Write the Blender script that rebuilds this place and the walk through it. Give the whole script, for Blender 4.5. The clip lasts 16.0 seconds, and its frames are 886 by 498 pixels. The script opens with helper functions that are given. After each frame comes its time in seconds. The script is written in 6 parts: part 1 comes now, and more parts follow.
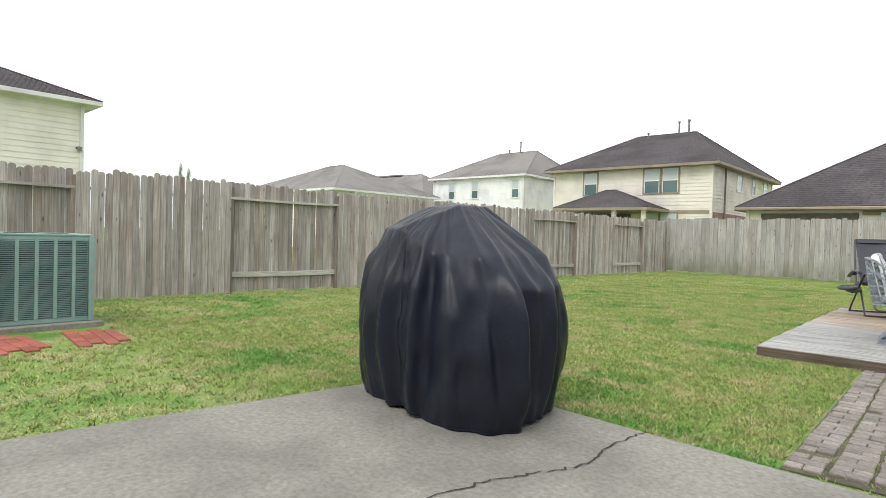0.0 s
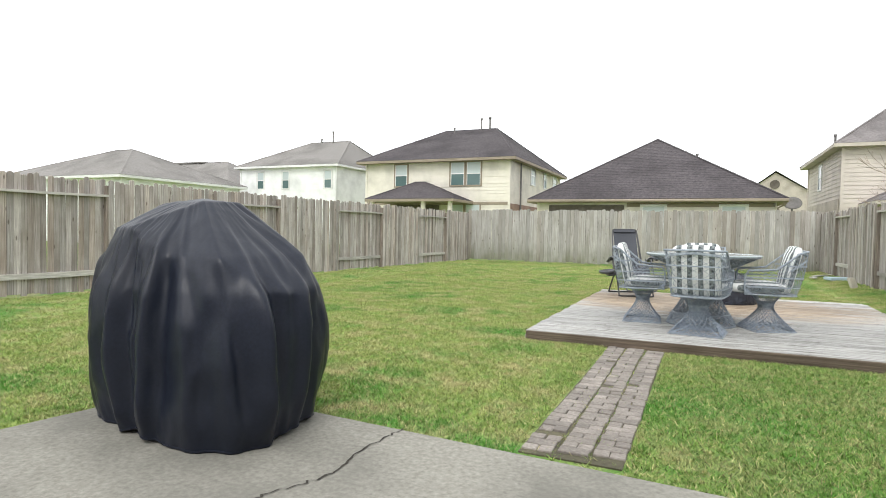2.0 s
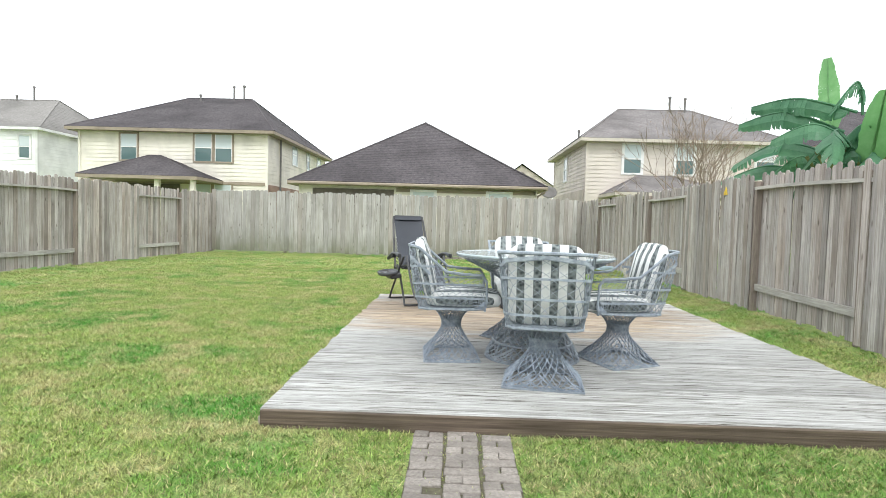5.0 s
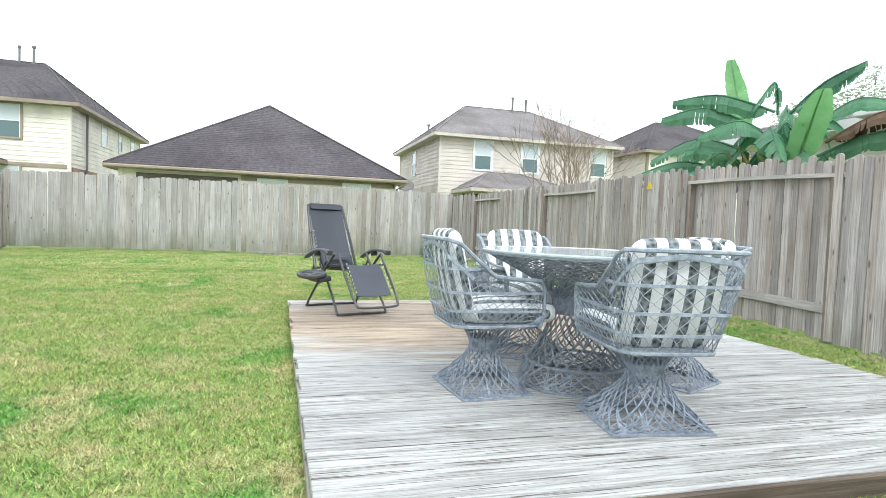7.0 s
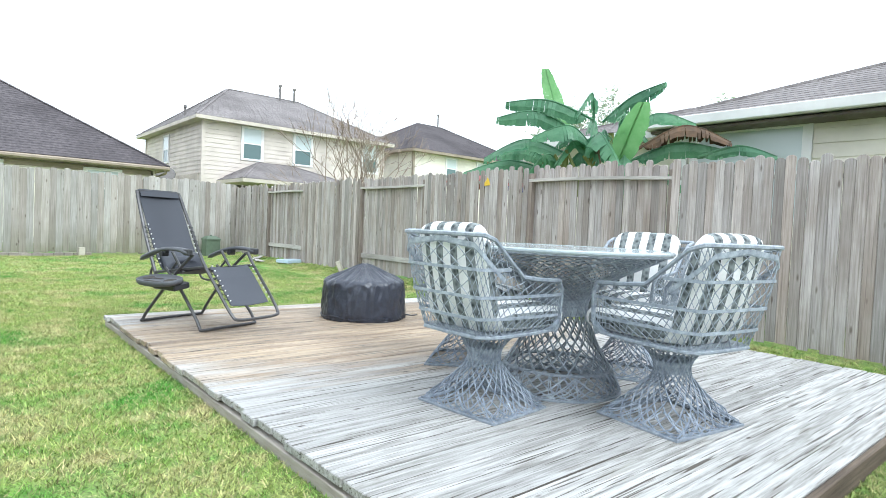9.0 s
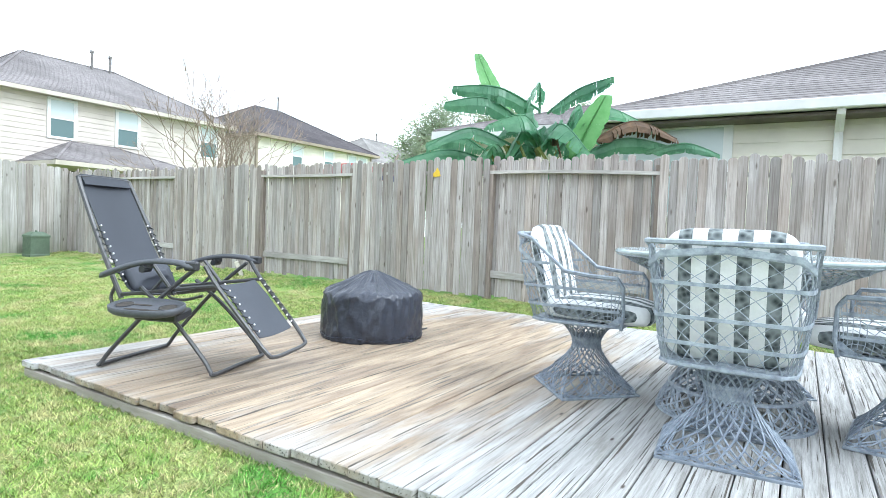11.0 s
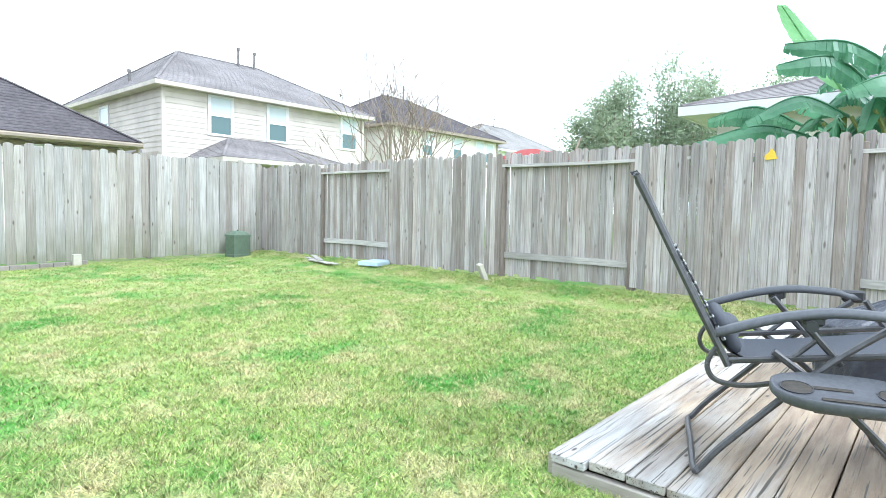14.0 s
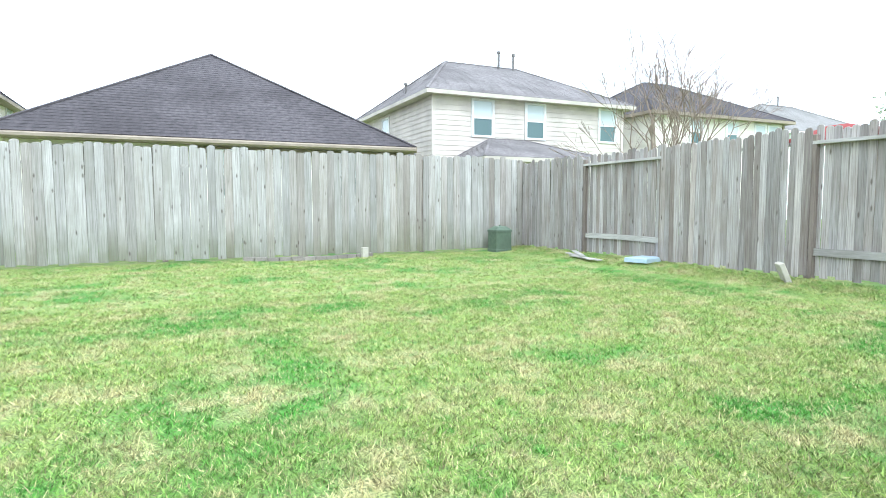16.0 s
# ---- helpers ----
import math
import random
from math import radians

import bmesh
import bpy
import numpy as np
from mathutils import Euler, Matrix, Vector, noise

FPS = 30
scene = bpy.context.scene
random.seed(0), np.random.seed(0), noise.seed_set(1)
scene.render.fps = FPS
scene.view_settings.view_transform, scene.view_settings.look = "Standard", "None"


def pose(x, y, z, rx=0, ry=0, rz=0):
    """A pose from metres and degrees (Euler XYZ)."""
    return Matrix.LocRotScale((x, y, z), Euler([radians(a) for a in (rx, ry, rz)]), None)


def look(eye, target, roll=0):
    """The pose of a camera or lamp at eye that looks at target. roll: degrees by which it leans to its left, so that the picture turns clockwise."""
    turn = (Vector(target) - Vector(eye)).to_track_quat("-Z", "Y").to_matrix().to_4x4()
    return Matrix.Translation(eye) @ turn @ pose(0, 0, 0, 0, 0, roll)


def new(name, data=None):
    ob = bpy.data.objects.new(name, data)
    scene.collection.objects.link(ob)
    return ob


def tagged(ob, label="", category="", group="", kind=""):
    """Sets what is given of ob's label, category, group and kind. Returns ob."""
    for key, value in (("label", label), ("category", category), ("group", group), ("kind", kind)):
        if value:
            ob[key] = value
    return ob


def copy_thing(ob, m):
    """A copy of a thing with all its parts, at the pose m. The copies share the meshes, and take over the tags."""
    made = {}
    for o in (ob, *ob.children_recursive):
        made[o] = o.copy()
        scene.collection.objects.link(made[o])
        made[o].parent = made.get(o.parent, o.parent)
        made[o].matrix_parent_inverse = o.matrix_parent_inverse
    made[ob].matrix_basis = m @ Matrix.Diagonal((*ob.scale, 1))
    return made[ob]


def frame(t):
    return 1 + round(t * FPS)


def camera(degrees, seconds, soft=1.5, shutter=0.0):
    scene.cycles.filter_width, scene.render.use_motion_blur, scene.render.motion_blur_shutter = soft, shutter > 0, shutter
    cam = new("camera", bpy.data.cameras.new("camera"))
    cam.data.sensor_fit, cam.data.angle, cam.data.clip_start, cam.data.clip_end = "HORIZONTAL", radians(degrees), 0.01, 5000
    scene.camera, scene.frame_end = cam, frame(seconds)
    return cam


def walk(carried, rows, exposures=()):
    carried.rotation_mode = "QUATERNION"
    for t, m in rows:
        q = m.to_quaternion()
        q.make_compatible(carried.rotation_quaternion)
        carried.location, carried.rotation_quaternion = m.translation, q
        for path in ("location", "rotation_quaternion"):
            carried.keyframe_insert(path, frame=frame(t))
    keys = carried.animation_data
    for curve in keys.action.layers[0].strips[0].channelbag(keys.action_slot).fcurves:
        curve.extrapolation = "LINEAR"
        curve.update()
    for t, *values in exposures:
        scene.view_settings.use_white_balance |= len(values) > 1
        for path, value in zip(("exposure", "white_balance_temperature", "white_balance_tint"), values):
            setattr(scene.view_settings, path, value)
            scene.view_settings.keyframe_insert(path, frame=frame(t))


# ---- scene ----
cam = camera(74.9, 16.0, soft=0.85)
EXPOSURES = [(0.0, 0.0, 6550, 10), (2.0, 0.17, 6550, 9.5), (2.6, 0.26, 6550, 9.5), (3.5, 0.09, 6600, 8.5), (5.0, 0.34, 6380, 7.6), (7.5, 0.54, 6050, 7.2), (11.0, 0.84, 5750, 6.0), (13.0, 0.99, 5650, 6), (14.5, 1.0, 5600, 6), (16.0, 0.85, 5600, 5)]
PATH = [
    (0, (-0.233, 2.64, 1.049), (-1.577, 4.12, 1.004), 1.7),
    (0.5, (-0.189, 2.639, 1.058), (-1.425, 4.21, 1.008), 1.5),
    (1, (-0.141, 2.662, 1.066), (-1.271, 4.311, 1.013), 1.4),
    (1.5, (-0.056, 2.745, 1.08), (-1.044, 4.483, 1.022), 1.3),
    (2, (-0.028, 2.957, 1.099), (-0.855, 4.777, 1.036), 1.1),
    (2.5, (-0.072, 3.334, 1.11), (-0.685, 5.237, 1.043), 1.3),
    (3, (-0.086, 3.786, 1.117), (-0.59, 5.72, 1.04), 1.3),
    (3.5, (-0.155, 4.275, 1.11), (-0.567, 6.23, 1.028), 1.4),
    (4, (-0.276, 4.799, 1.106), (-0.561, 6.776, 1.02), 1.4),
    (4.5, (-0.447, 5.28, 1.106), (-0.653, 7.267, 1.015), 1.5),
    (5, (-0.651, 5.679, 1.123), (-0.702, 7.677, 1.029), 1.6),
    (7.5, (-2.129, 7.272, 0.999), (-1.451, 9.151, 0.906), 2.2),
    (8, (-2.399, 7.531, 0.974), (-1.566, 9.346, 0.879), 2.1),
    (8.5, (-2.592, 7.738, 0.972), (-1.519, 9.424, 0.889), 2.4),
    (10.8, (-3.187, 9.700, 0.974), (-1.493, 10.763, 0.898), 2.33),
    (11, (-3.263, 9.867, 0.975), (-1.565, 10.922, 0.895), 2.33),
    (11.5, (-3.393, 10.309, 1.021), (-1.680, 11.338, 0.933), 2.21),
    (12, (-3.531, 10.776, 1.030), (-1.827, 11.819, 0.931), 2.02),
    (12.5, (-3.683, 11.249, 1.042), (-1.993, 12.313, 0.939), 1.92),
    (13, (-3.707, 11.740, 1.048), (-2.041, 12.841, 0.937), 1.83),
    (13.5, (-3.714, 12.211, 1.045), (-2.148, 13.448, 0.917), 1.50),
    (14, (-3.654, 12.582, 1.030), (-2.141, 13.884, 0.893), 1.16),
    (14.5, (-3.531, 12.817, 1.010), (-2.144, 14.251, 0.866), 0.63),
    (15, (-3.552, 12.914, 0.990), (-2.342, 14.500, 0.844), 0.34),
    (15.5, (-3.567, 12.958, 0.962), (-2.542, 14.669, 0.813), 0.20),
    (16, (-3.540, 13.005, 0.956), (-2.708, 14.818, 0.803), -0.09),
]
walk(cam, [(t, look(eye, target, roll)) for t, eye, target, roll in PATH], EXPOSURES)

# ---- sky and sun: a bright, even overcast ----
world = bpy.data.worlds.new("sky")
scene.world = world
world.use_nodes = True
wn, wl = world.node_tree.nodes, world.node_tree.links
sky = wn.new("ShaderNodeTexSky")
sky.sky_type, sky.sun_disc = "NISHITA", False
sky.sun_elevation, sky.sun_rotation = radians(48), radians(200)
sky.dust_density, sky.air_density = 6.0, 1.5
grey = wn.new("ShaderNodeHueSaturation")
grey.inputs["Saturation"].default_value = 0.12
veil = wn.new("ShaderNodeMix")
veil.data_type = "RGBA"
veil.inputs[0].default_value = 0.75
veil.inputs[7].default_value = (11.0, 11.3, 11.6, 1)
wl.new(sky.outputs[0], grey.inputs["Color"])
wl.new(grey.outputs[0], veil.inputs[6])
wl.new(veil.outputs[2], wn["Background"].inputs["Color"])
wn["Background"].inputs["Strength"].default_value = 0.14
sun_data = bpy.data.lights.new("sun", "SUN")
sun_data.energy, sun_data.angle, sun_data.color = 1.2, radians(20), (1.0, 0.985, 0.96)
sun = new("sun", sun_data)
sun.matrix_world = look((6, -14, 26), (0, 8, 0))


# ---- materials ----
def mat(name, low, high, scale=(20, 20, 20), rough=0.8, metal=0.0, bump=0.2, coarse=1.2, detail=8, low2=None, vary=0.0, size=1.0, spec=0.5, coords="world", moss=None, knots=None, edges=(0.3, 0.7), streak=None):
    """Two scales of noise between two colours, grain as relief, and a shift of value from piece to piece."""
    m = bpy.data.materials.new(name)
    m.use_nodes = True
    n, l = m.node_tree.nodes, m.node_tree.links
    b = n["Principled BSDF"]
    b.inputs["Roughness"].default_value, b.inputs["Metallic"].default_value = rough, metal
    b.inputs["Specular IOR Level"].default_value = spec
    if coords == "world":
        g = n.new("ShaderNodeNewGeometry")
        vec = g.outputs["Position"]
    else:
        g = n.new("ShaderNodeTexCoord")
        vec = g.outputs["Object"]
    info = n.new("ShaderNodeObjectInfo")
    shift = n.new("ShaderNodeVectorMath")
    shift.operation = "MULTIPLY_ADD"
    shift.inputs[1].default_value = (1, 1, 1)
    spread = n.new("ShaderNodeMath")
    spread.operation = "MULTIPLY"
    spread.inputs[1].default_value = 37.0 if vary else 0.0
    l.new(info.outputs["Random"], spread.inputs[0])
    l.new(vec, shift.inputs[0])
    l.new(spread.outputs[0], shift.inputs[2])
    mp = n.new("ShaderNodeMapping")
    mp.inputs["Scale"].default_value = scale
    l.new(shift.outputs[0], mp.inputs["Vector"])
    fine = n.new("ShaderNodeTexNoise")
    fine.inputs["Scale"].default_value, fine.inputs["Detail"].default_value, fine.inputs["Roughness"].default_value = size, detail, 0.65
    l.new(mp.outputs[0], fine.inputs["Vector"])
    broad = n.new("ShaderNodeTexNoise")
    broad.inputs["Scale"].default_value, broad.inputs["Detail"].default_value = coarse, 4
    l.new(shift.outputs[0], broad.inputs["Vector"])
    r1 = n.new("ShaderNodeValToRGB")
    r1.color_ramp.elements[0].position, r1.color_ramp.elements[1].position = edges
    r1.color_ramp.elements[0].color, r1.color_ramp.elements[1].color = (*low, 1), (*high, 1)
    l.new(fine.outputs["Fac"], r1.inputs[0])
    colour = r1.outputs[0]
    mix = n.new("ShaderNodeMix")
    mix.data_type = "RGBA"
    ramp = n.new("ShaderNodeValToRGB")
    ramp.color_ramp.elements[0].position, ramp.color_ramp.elements[1].position = 0.42, 0.72
    ramp.color_ramp.elements[0].color, ramp.color_ramp.elements[1].color = (0, 0, 0, 1), (0.75, 0.75, 0.75, 1)
    l.new(broad.outputs["Fac"], ramp.inputs[0])
    l.new(ramp.outputs[0], mix.inputs[0])
    l.new(colour, mix.inputs[6])
    mix.inputs[7].default_value = (*(low2 or [0.75 * c for c in low]), 1)
    colour = mix.outputs[2]
    if vary:
        hs = n.new("ShaderNodeHueSaturation")
        rng = n.new("ShaderNodeMapRange")
        rng.inputs["To Min"].default_value, rng.inputs["To Max"].default_value = 1 - vary, 1 + vary
        l.new(info.outputs["Random"], rng.inputs["Value"])
        l.new(rng.outputs[0], hs.inputs["Value"])
        l.new(colour, hs.inputs["Color"])
        colour = hs.outputs[0]
    if moss:
        sep = n.new("ShaderNodeSeparateXYZ")
        l.new(vec, sep.inputs[0])
        lowest = n.new("ShaderNodeMapRange")
        lowest.inputs["From Min"].default_value, lowest.inputs["From Max"].default_value = 0.75, 0.0
        l.new(sep.outputs[2], lowest.inputs["Value"])
        grow = n.new("ShaderNodeMath")
        grow.operation = "MULTIPLY"
        l.new(lowest.outputs[0], grow.inputs[0])
        l.new(broad.outputs["Fac"], grow.inputs[1])
        mm = n.new("ShaderNodeMix")
        mm.data_type = "RGBA"
        l.new(grow.outputs[0], mm.inputs[0])
        l.new(colour, mm.inputs[6])
        mm.inputs[7].default_value = (*moss, 1)
        colour = mm.outputs[2]
    if knots:
        kn = n.new("ShaderNodeTexVoronoi")
        kn.inputs["Scale"].default_value = 1.0
        km = n.new("ShaderNodeMapping")
        km.inputs["Scale"].default_value = knots
        l.new(shift.outputs[0], km.inputs["Vector"])
        l.new(km.outputs[0], kn.inputs["Vector"])
        kr = n.new("ShaderNodeMapRange")
        kr.inputs["To Max"].default_value = 0.7
        kr.inputs["From Min"].default_value, kr.inputs["From Max"].default_value = 0.14, 0.06
        l.new(kn.outputs["Distance"], kr.inputs["Value"])
        kx = n.new("ShaderNodeMix")
        kx.data_type = "RGBA"
        l.new(kr.outputs[0], kx.inputs[0])
        l.new(colour, kx.inputs[6])
        kx.inputs[7].default_value = (0.07, 0.05, 0.035, 1)
        colour = kx.outputs[2]
    if streak:
        # rain streaks along the grain, and boards that have stayed browner than the rest
        sm, sn, sr, sx = n.new("ShaderNodeMapping"), n.new("ShaderNodeTexNoise"), n.new("ShaderNodeMapRange"), n.new("ShaderNodeMix")
        sm.inputs["Scale"].default_value = (80, 80, 1.4)
        sn.inputs["Scale"].default_value, sn.inputs["Detail"].default_value = 1.0, 3
        sr.inputs["From Min"].default_value, sr.inputs["From Max"].default_value, sr.inputs["To Max"].default_value = 0.52, 0.70, 0.5
        sx.data_type = "RGBA"
        sx.inputs[7].default_value = (*streak, 1)
        l.new(shift.outputs[0], sm.inputs["Vector"])
        l.new(sm.outputs[0], sn.inputs["Vector"])
        l.new(sn.outputs["Fac"], sr.inputs["Value"])
        l.new(sr.outputs[0], sx.inputs[0])
        l.new(colour, sx.inputs[6])
        tw, tf, tr, tx = n.new("ShaderNodeMath"), n.new("ShaderNodeMath"), n.new("ShaderNodeMapRange"), n.new("ShaderNodeMix")
        tw.operation, tw.inputs[1].default_value, tf.operation = "MULTIPLY", 23.0, "FRACT"
        tr.inputs["From Min"].default_value, tr.inputs["To Max"].default_value = 0.45, 0.6
        tx.data_type, tx.blend_type = "RGBA", "MULTIPLY"
        tx.inputs[7].default_value = (0.86, 0.76, 0.68, 1)
        l.new(info.outputs["Random"], tw.inputs[0])
        l.new(tw.outputs[0], tf.inputs[0])
        l.new(tf.outputs[0], tr.inputs["Value"])
        l.new(tr.outputs[0], tx.inputs[0])
        l.new(sx.outputs[2], tx.inputs[6])
        colour = tx.outputs[2]
    l.new(colour, b.inputs["Base Color"])
    if bump:
        bp = n.new("ShaderNodeBump")
        bp.inputs["Strength"].default_value, bp.inputs["Distance"].default_value = bump, 0.01
        l.new(fine.outputs["Fac"], bp.inputs["Height"])
        l.new(bp.outputs[0], b.inputs["Normal"])
    return m


def glass(name, colour, rough=0.05):
    m = bpy.data.materials.new(name)
    m.use_nodes = True
    b = m.node_tree.nodes["Principled BSDF"]
    b.inputs["Base Color"].default_value, b.inputs["Roughness"].default_value = (*colour, 1), rough
    return m


def grass_material(name, blades):
    m = bpy.data.materials.new(name)
    m.use_nodes = True
    n, l = m.node_tree.nodes, m.node_tree.links
    b = n["Principled BSDF"]
    b.inputs["Roughness"].default_value, b.inputs["Specular IOR Level"].default_value = 0.75, 0.2
    g = n.new("ShaderNodeNewGeometry")

    def noisy(scale, lo, hi, detail=5):
        t = n.new("ShaderNodeTexNoise")
        t.inputs["Scale"].default_value, t.inputs["Detail"].default_value = scale, detail
        l.new(g.outputs["Position"], t.inputs["Vector"])
        r = n.new("ShaderNodeMapRange")
        r.inputs["From Min"].default_value, r.inputs["From Max"].default_value = lo, hi
        l.new(t.outputs["Fac"], r.inputs["Value"])
        return r.outputs[0]

    def blend(fac, a, c):
        x = n.new("ShaderNodeMix")
        x.data_type = "RGBA"
        l.new(fac, x.inputs[0])
        for k, v in ((6, a), (7, c)):
            if isinstance(v, tuple):
                x.inputs[k].default_value = (*v, 1)
            else:
                l.new(v, x.inputs[k])
        return x.outputs[2]

    c = blend(noisy(0.8, 0.38, 0.50), GRASS[0], GRASS[1])
    c = blend(noisy(2.6, 0.46, 0.68), c, GRASS[2])
    c = blend(noisy(9, 0.50, 0.78), c, GRASS[0])
    # the grass between the patio and the deck, beside the path, is the lushest
    place = n.new("ShaderNodeSeparateXYZ")
    l.new(g.outputs["Position"], place.inputs[0])
    lush = None
    for axis, lo, hi in ((0, -1.4, 0.3), (1, 10.0, 8.0)):
        r = n.new("ShaderNodeMapRange")
        r.inputs["From Min"].default_value, r.inputs["From Max"].default_value, r.inputs["To Max"].default_value = lo, hi, 0.8
        l.new(place.outputs[axis], r.inputs["Value"])
        if lush:
            x = n.new("ShaderNodeMath")
            x.operation = "MULTIPLY"
            l.new(lush, x.inputs[0])
            l.new(r.outputs[0], x.inputs[1])
            lush = x.outputs[0]
        else:
            lush = r.outputs[0]
    c = blend(lush, c, (0.085, 0.225, 0.034))
    c = blend(noisy(70, 0.42, 0.66) if not blades else noisy(26, 0.5, 0.72), c, GRASS[3] if not blades else GRASS[2])
    if blades:
        mul = n.new("ShaderNodeMapRange")
        mul.inputs["To Min"].default_value, mul.inputs["To Max"].default_value = 0.38, 1.5
        l.new(g.outputs["Random Per Island"], mul.inputs["Value"])
        dry = n.new("ShaderNodeMapRange")
        dry.inputs["From Min"].default_value, dry.inputs["From Max"].default_value = 0.86, 0.91
        far = n.new("ShaderNodeMath")
        far.operation, far.inputs[1].default_value = "FRACT", 0.0
        many = n.new("ShaderNodeMath")
        many.operation, many.inputs[1].default_value = "MULTIPLY", 17.0
        l.new(g.outputs["Random Per Island"], many.inputs[0])
        l.new(many.outputs[0], far.inputs[0])
        l.new(far.outputs[0], dry.inputs["Value"])
        c = blend(dry.outputs[0], c, (0.46, 0.41, 0.22))
        hs = n.new("ShaderNodeHueSaturation")
        l.new(mul.outputs[0], hs.inputs["Value"])
        l.new(c, hs.inputs["Color"])
        c = hs.outputs[0]
        b.inputs["Transmission Weight"].default_value = 0.0
    else:
        bp = n.new("ShaderNodeBump")
        bp.inputs["Strength"].default_value, bp.inputs["Distance"].default_value = 0.6, 0.03
        t = n.new("ShaderNodeTexNoise")
        t.inputs["Scale"].default_value, t.inputs["Detail"].default_value = 60, 6
        l.new(g.outputs["Position"], t.inputs["Vector"])
        l.new(t.outputs["Fac"], bp.inputs["Height"])
        l.new(bp.outputs[0], b.inputs["Normal"])
    l.new(c, b.inputs["Base Color"])
    return m


def striped(name):
    """White cloth with mottled dark stripes, across the local x."""
    m = mat(name, (0.74, 0.75, 0.74), (0.86, 0.87, 0.86), (30, 30, 30), 0.9, bump=0.05, coords="object")
    n, l = m.node_tree.nodes, m.node_tree.links
    b = n["Principled BSDF"]
    white = b.inputs["Base Color"].links[0].from_socket
    tc = n.new("ShaderNodeTexCoord")
    sep = n.new("ShaderNodeSeparateXYZ")
    l.new(tc.outputs["Object"], sep.inputs[0])
    k = n.new("ShaderNodeMath")
    k.operation = "MULTIPLY_ADD"
    k.inputs[1].default_value, k.inputs[2].default_value = 1 / 0.098, 0.25
    l.new(sep.outputs[0], k.inputs[0])
    fr = n.new("ShaderNodeMath")
    fr.operation = "FRACT"
    l.new(k.outputs[0], fr.inputs[0])
    gt = n.new("ShaderNodeMath")
    gt.operation = "GREATER_THAN"
    gt.inputs[1].default_value = 0.52
    l.new(fr.outputs[0], gt.inputs[0])
    leafy = n.new("ShaderNodeTexVoronoi")
    leafy.inputs["Scale"].default_value = 38
    l.new(tc.outputs["Object"], leafy.inputs["Vector"])
    r = n.new("ShaderNodeValToRGB")
    r.color_ramp.elements[0].color, r.color_ramp.elements[1].color = (0.035, 0.045, 0.05, 1), (0.26, 0.29, 0.29, 1)
    r.color_ramp.elements[0].position, r.color_ramp.elements[1].position = 0.15, 0.75
    l.new(leafy.outputs["Distance"], r.inputs[0])
    mix = n.new("ShaderNodeMix")
    mix.data_type = "RGBA"
    l.new(gt.outputs[0], mix.inputs[0])
    l.new(white, mix.inputs[6])
    l.new(r.outputs[0], mix.inputs[7])
    l.new(mix.outputs[2], b.inputs["Base Color"])
    return m


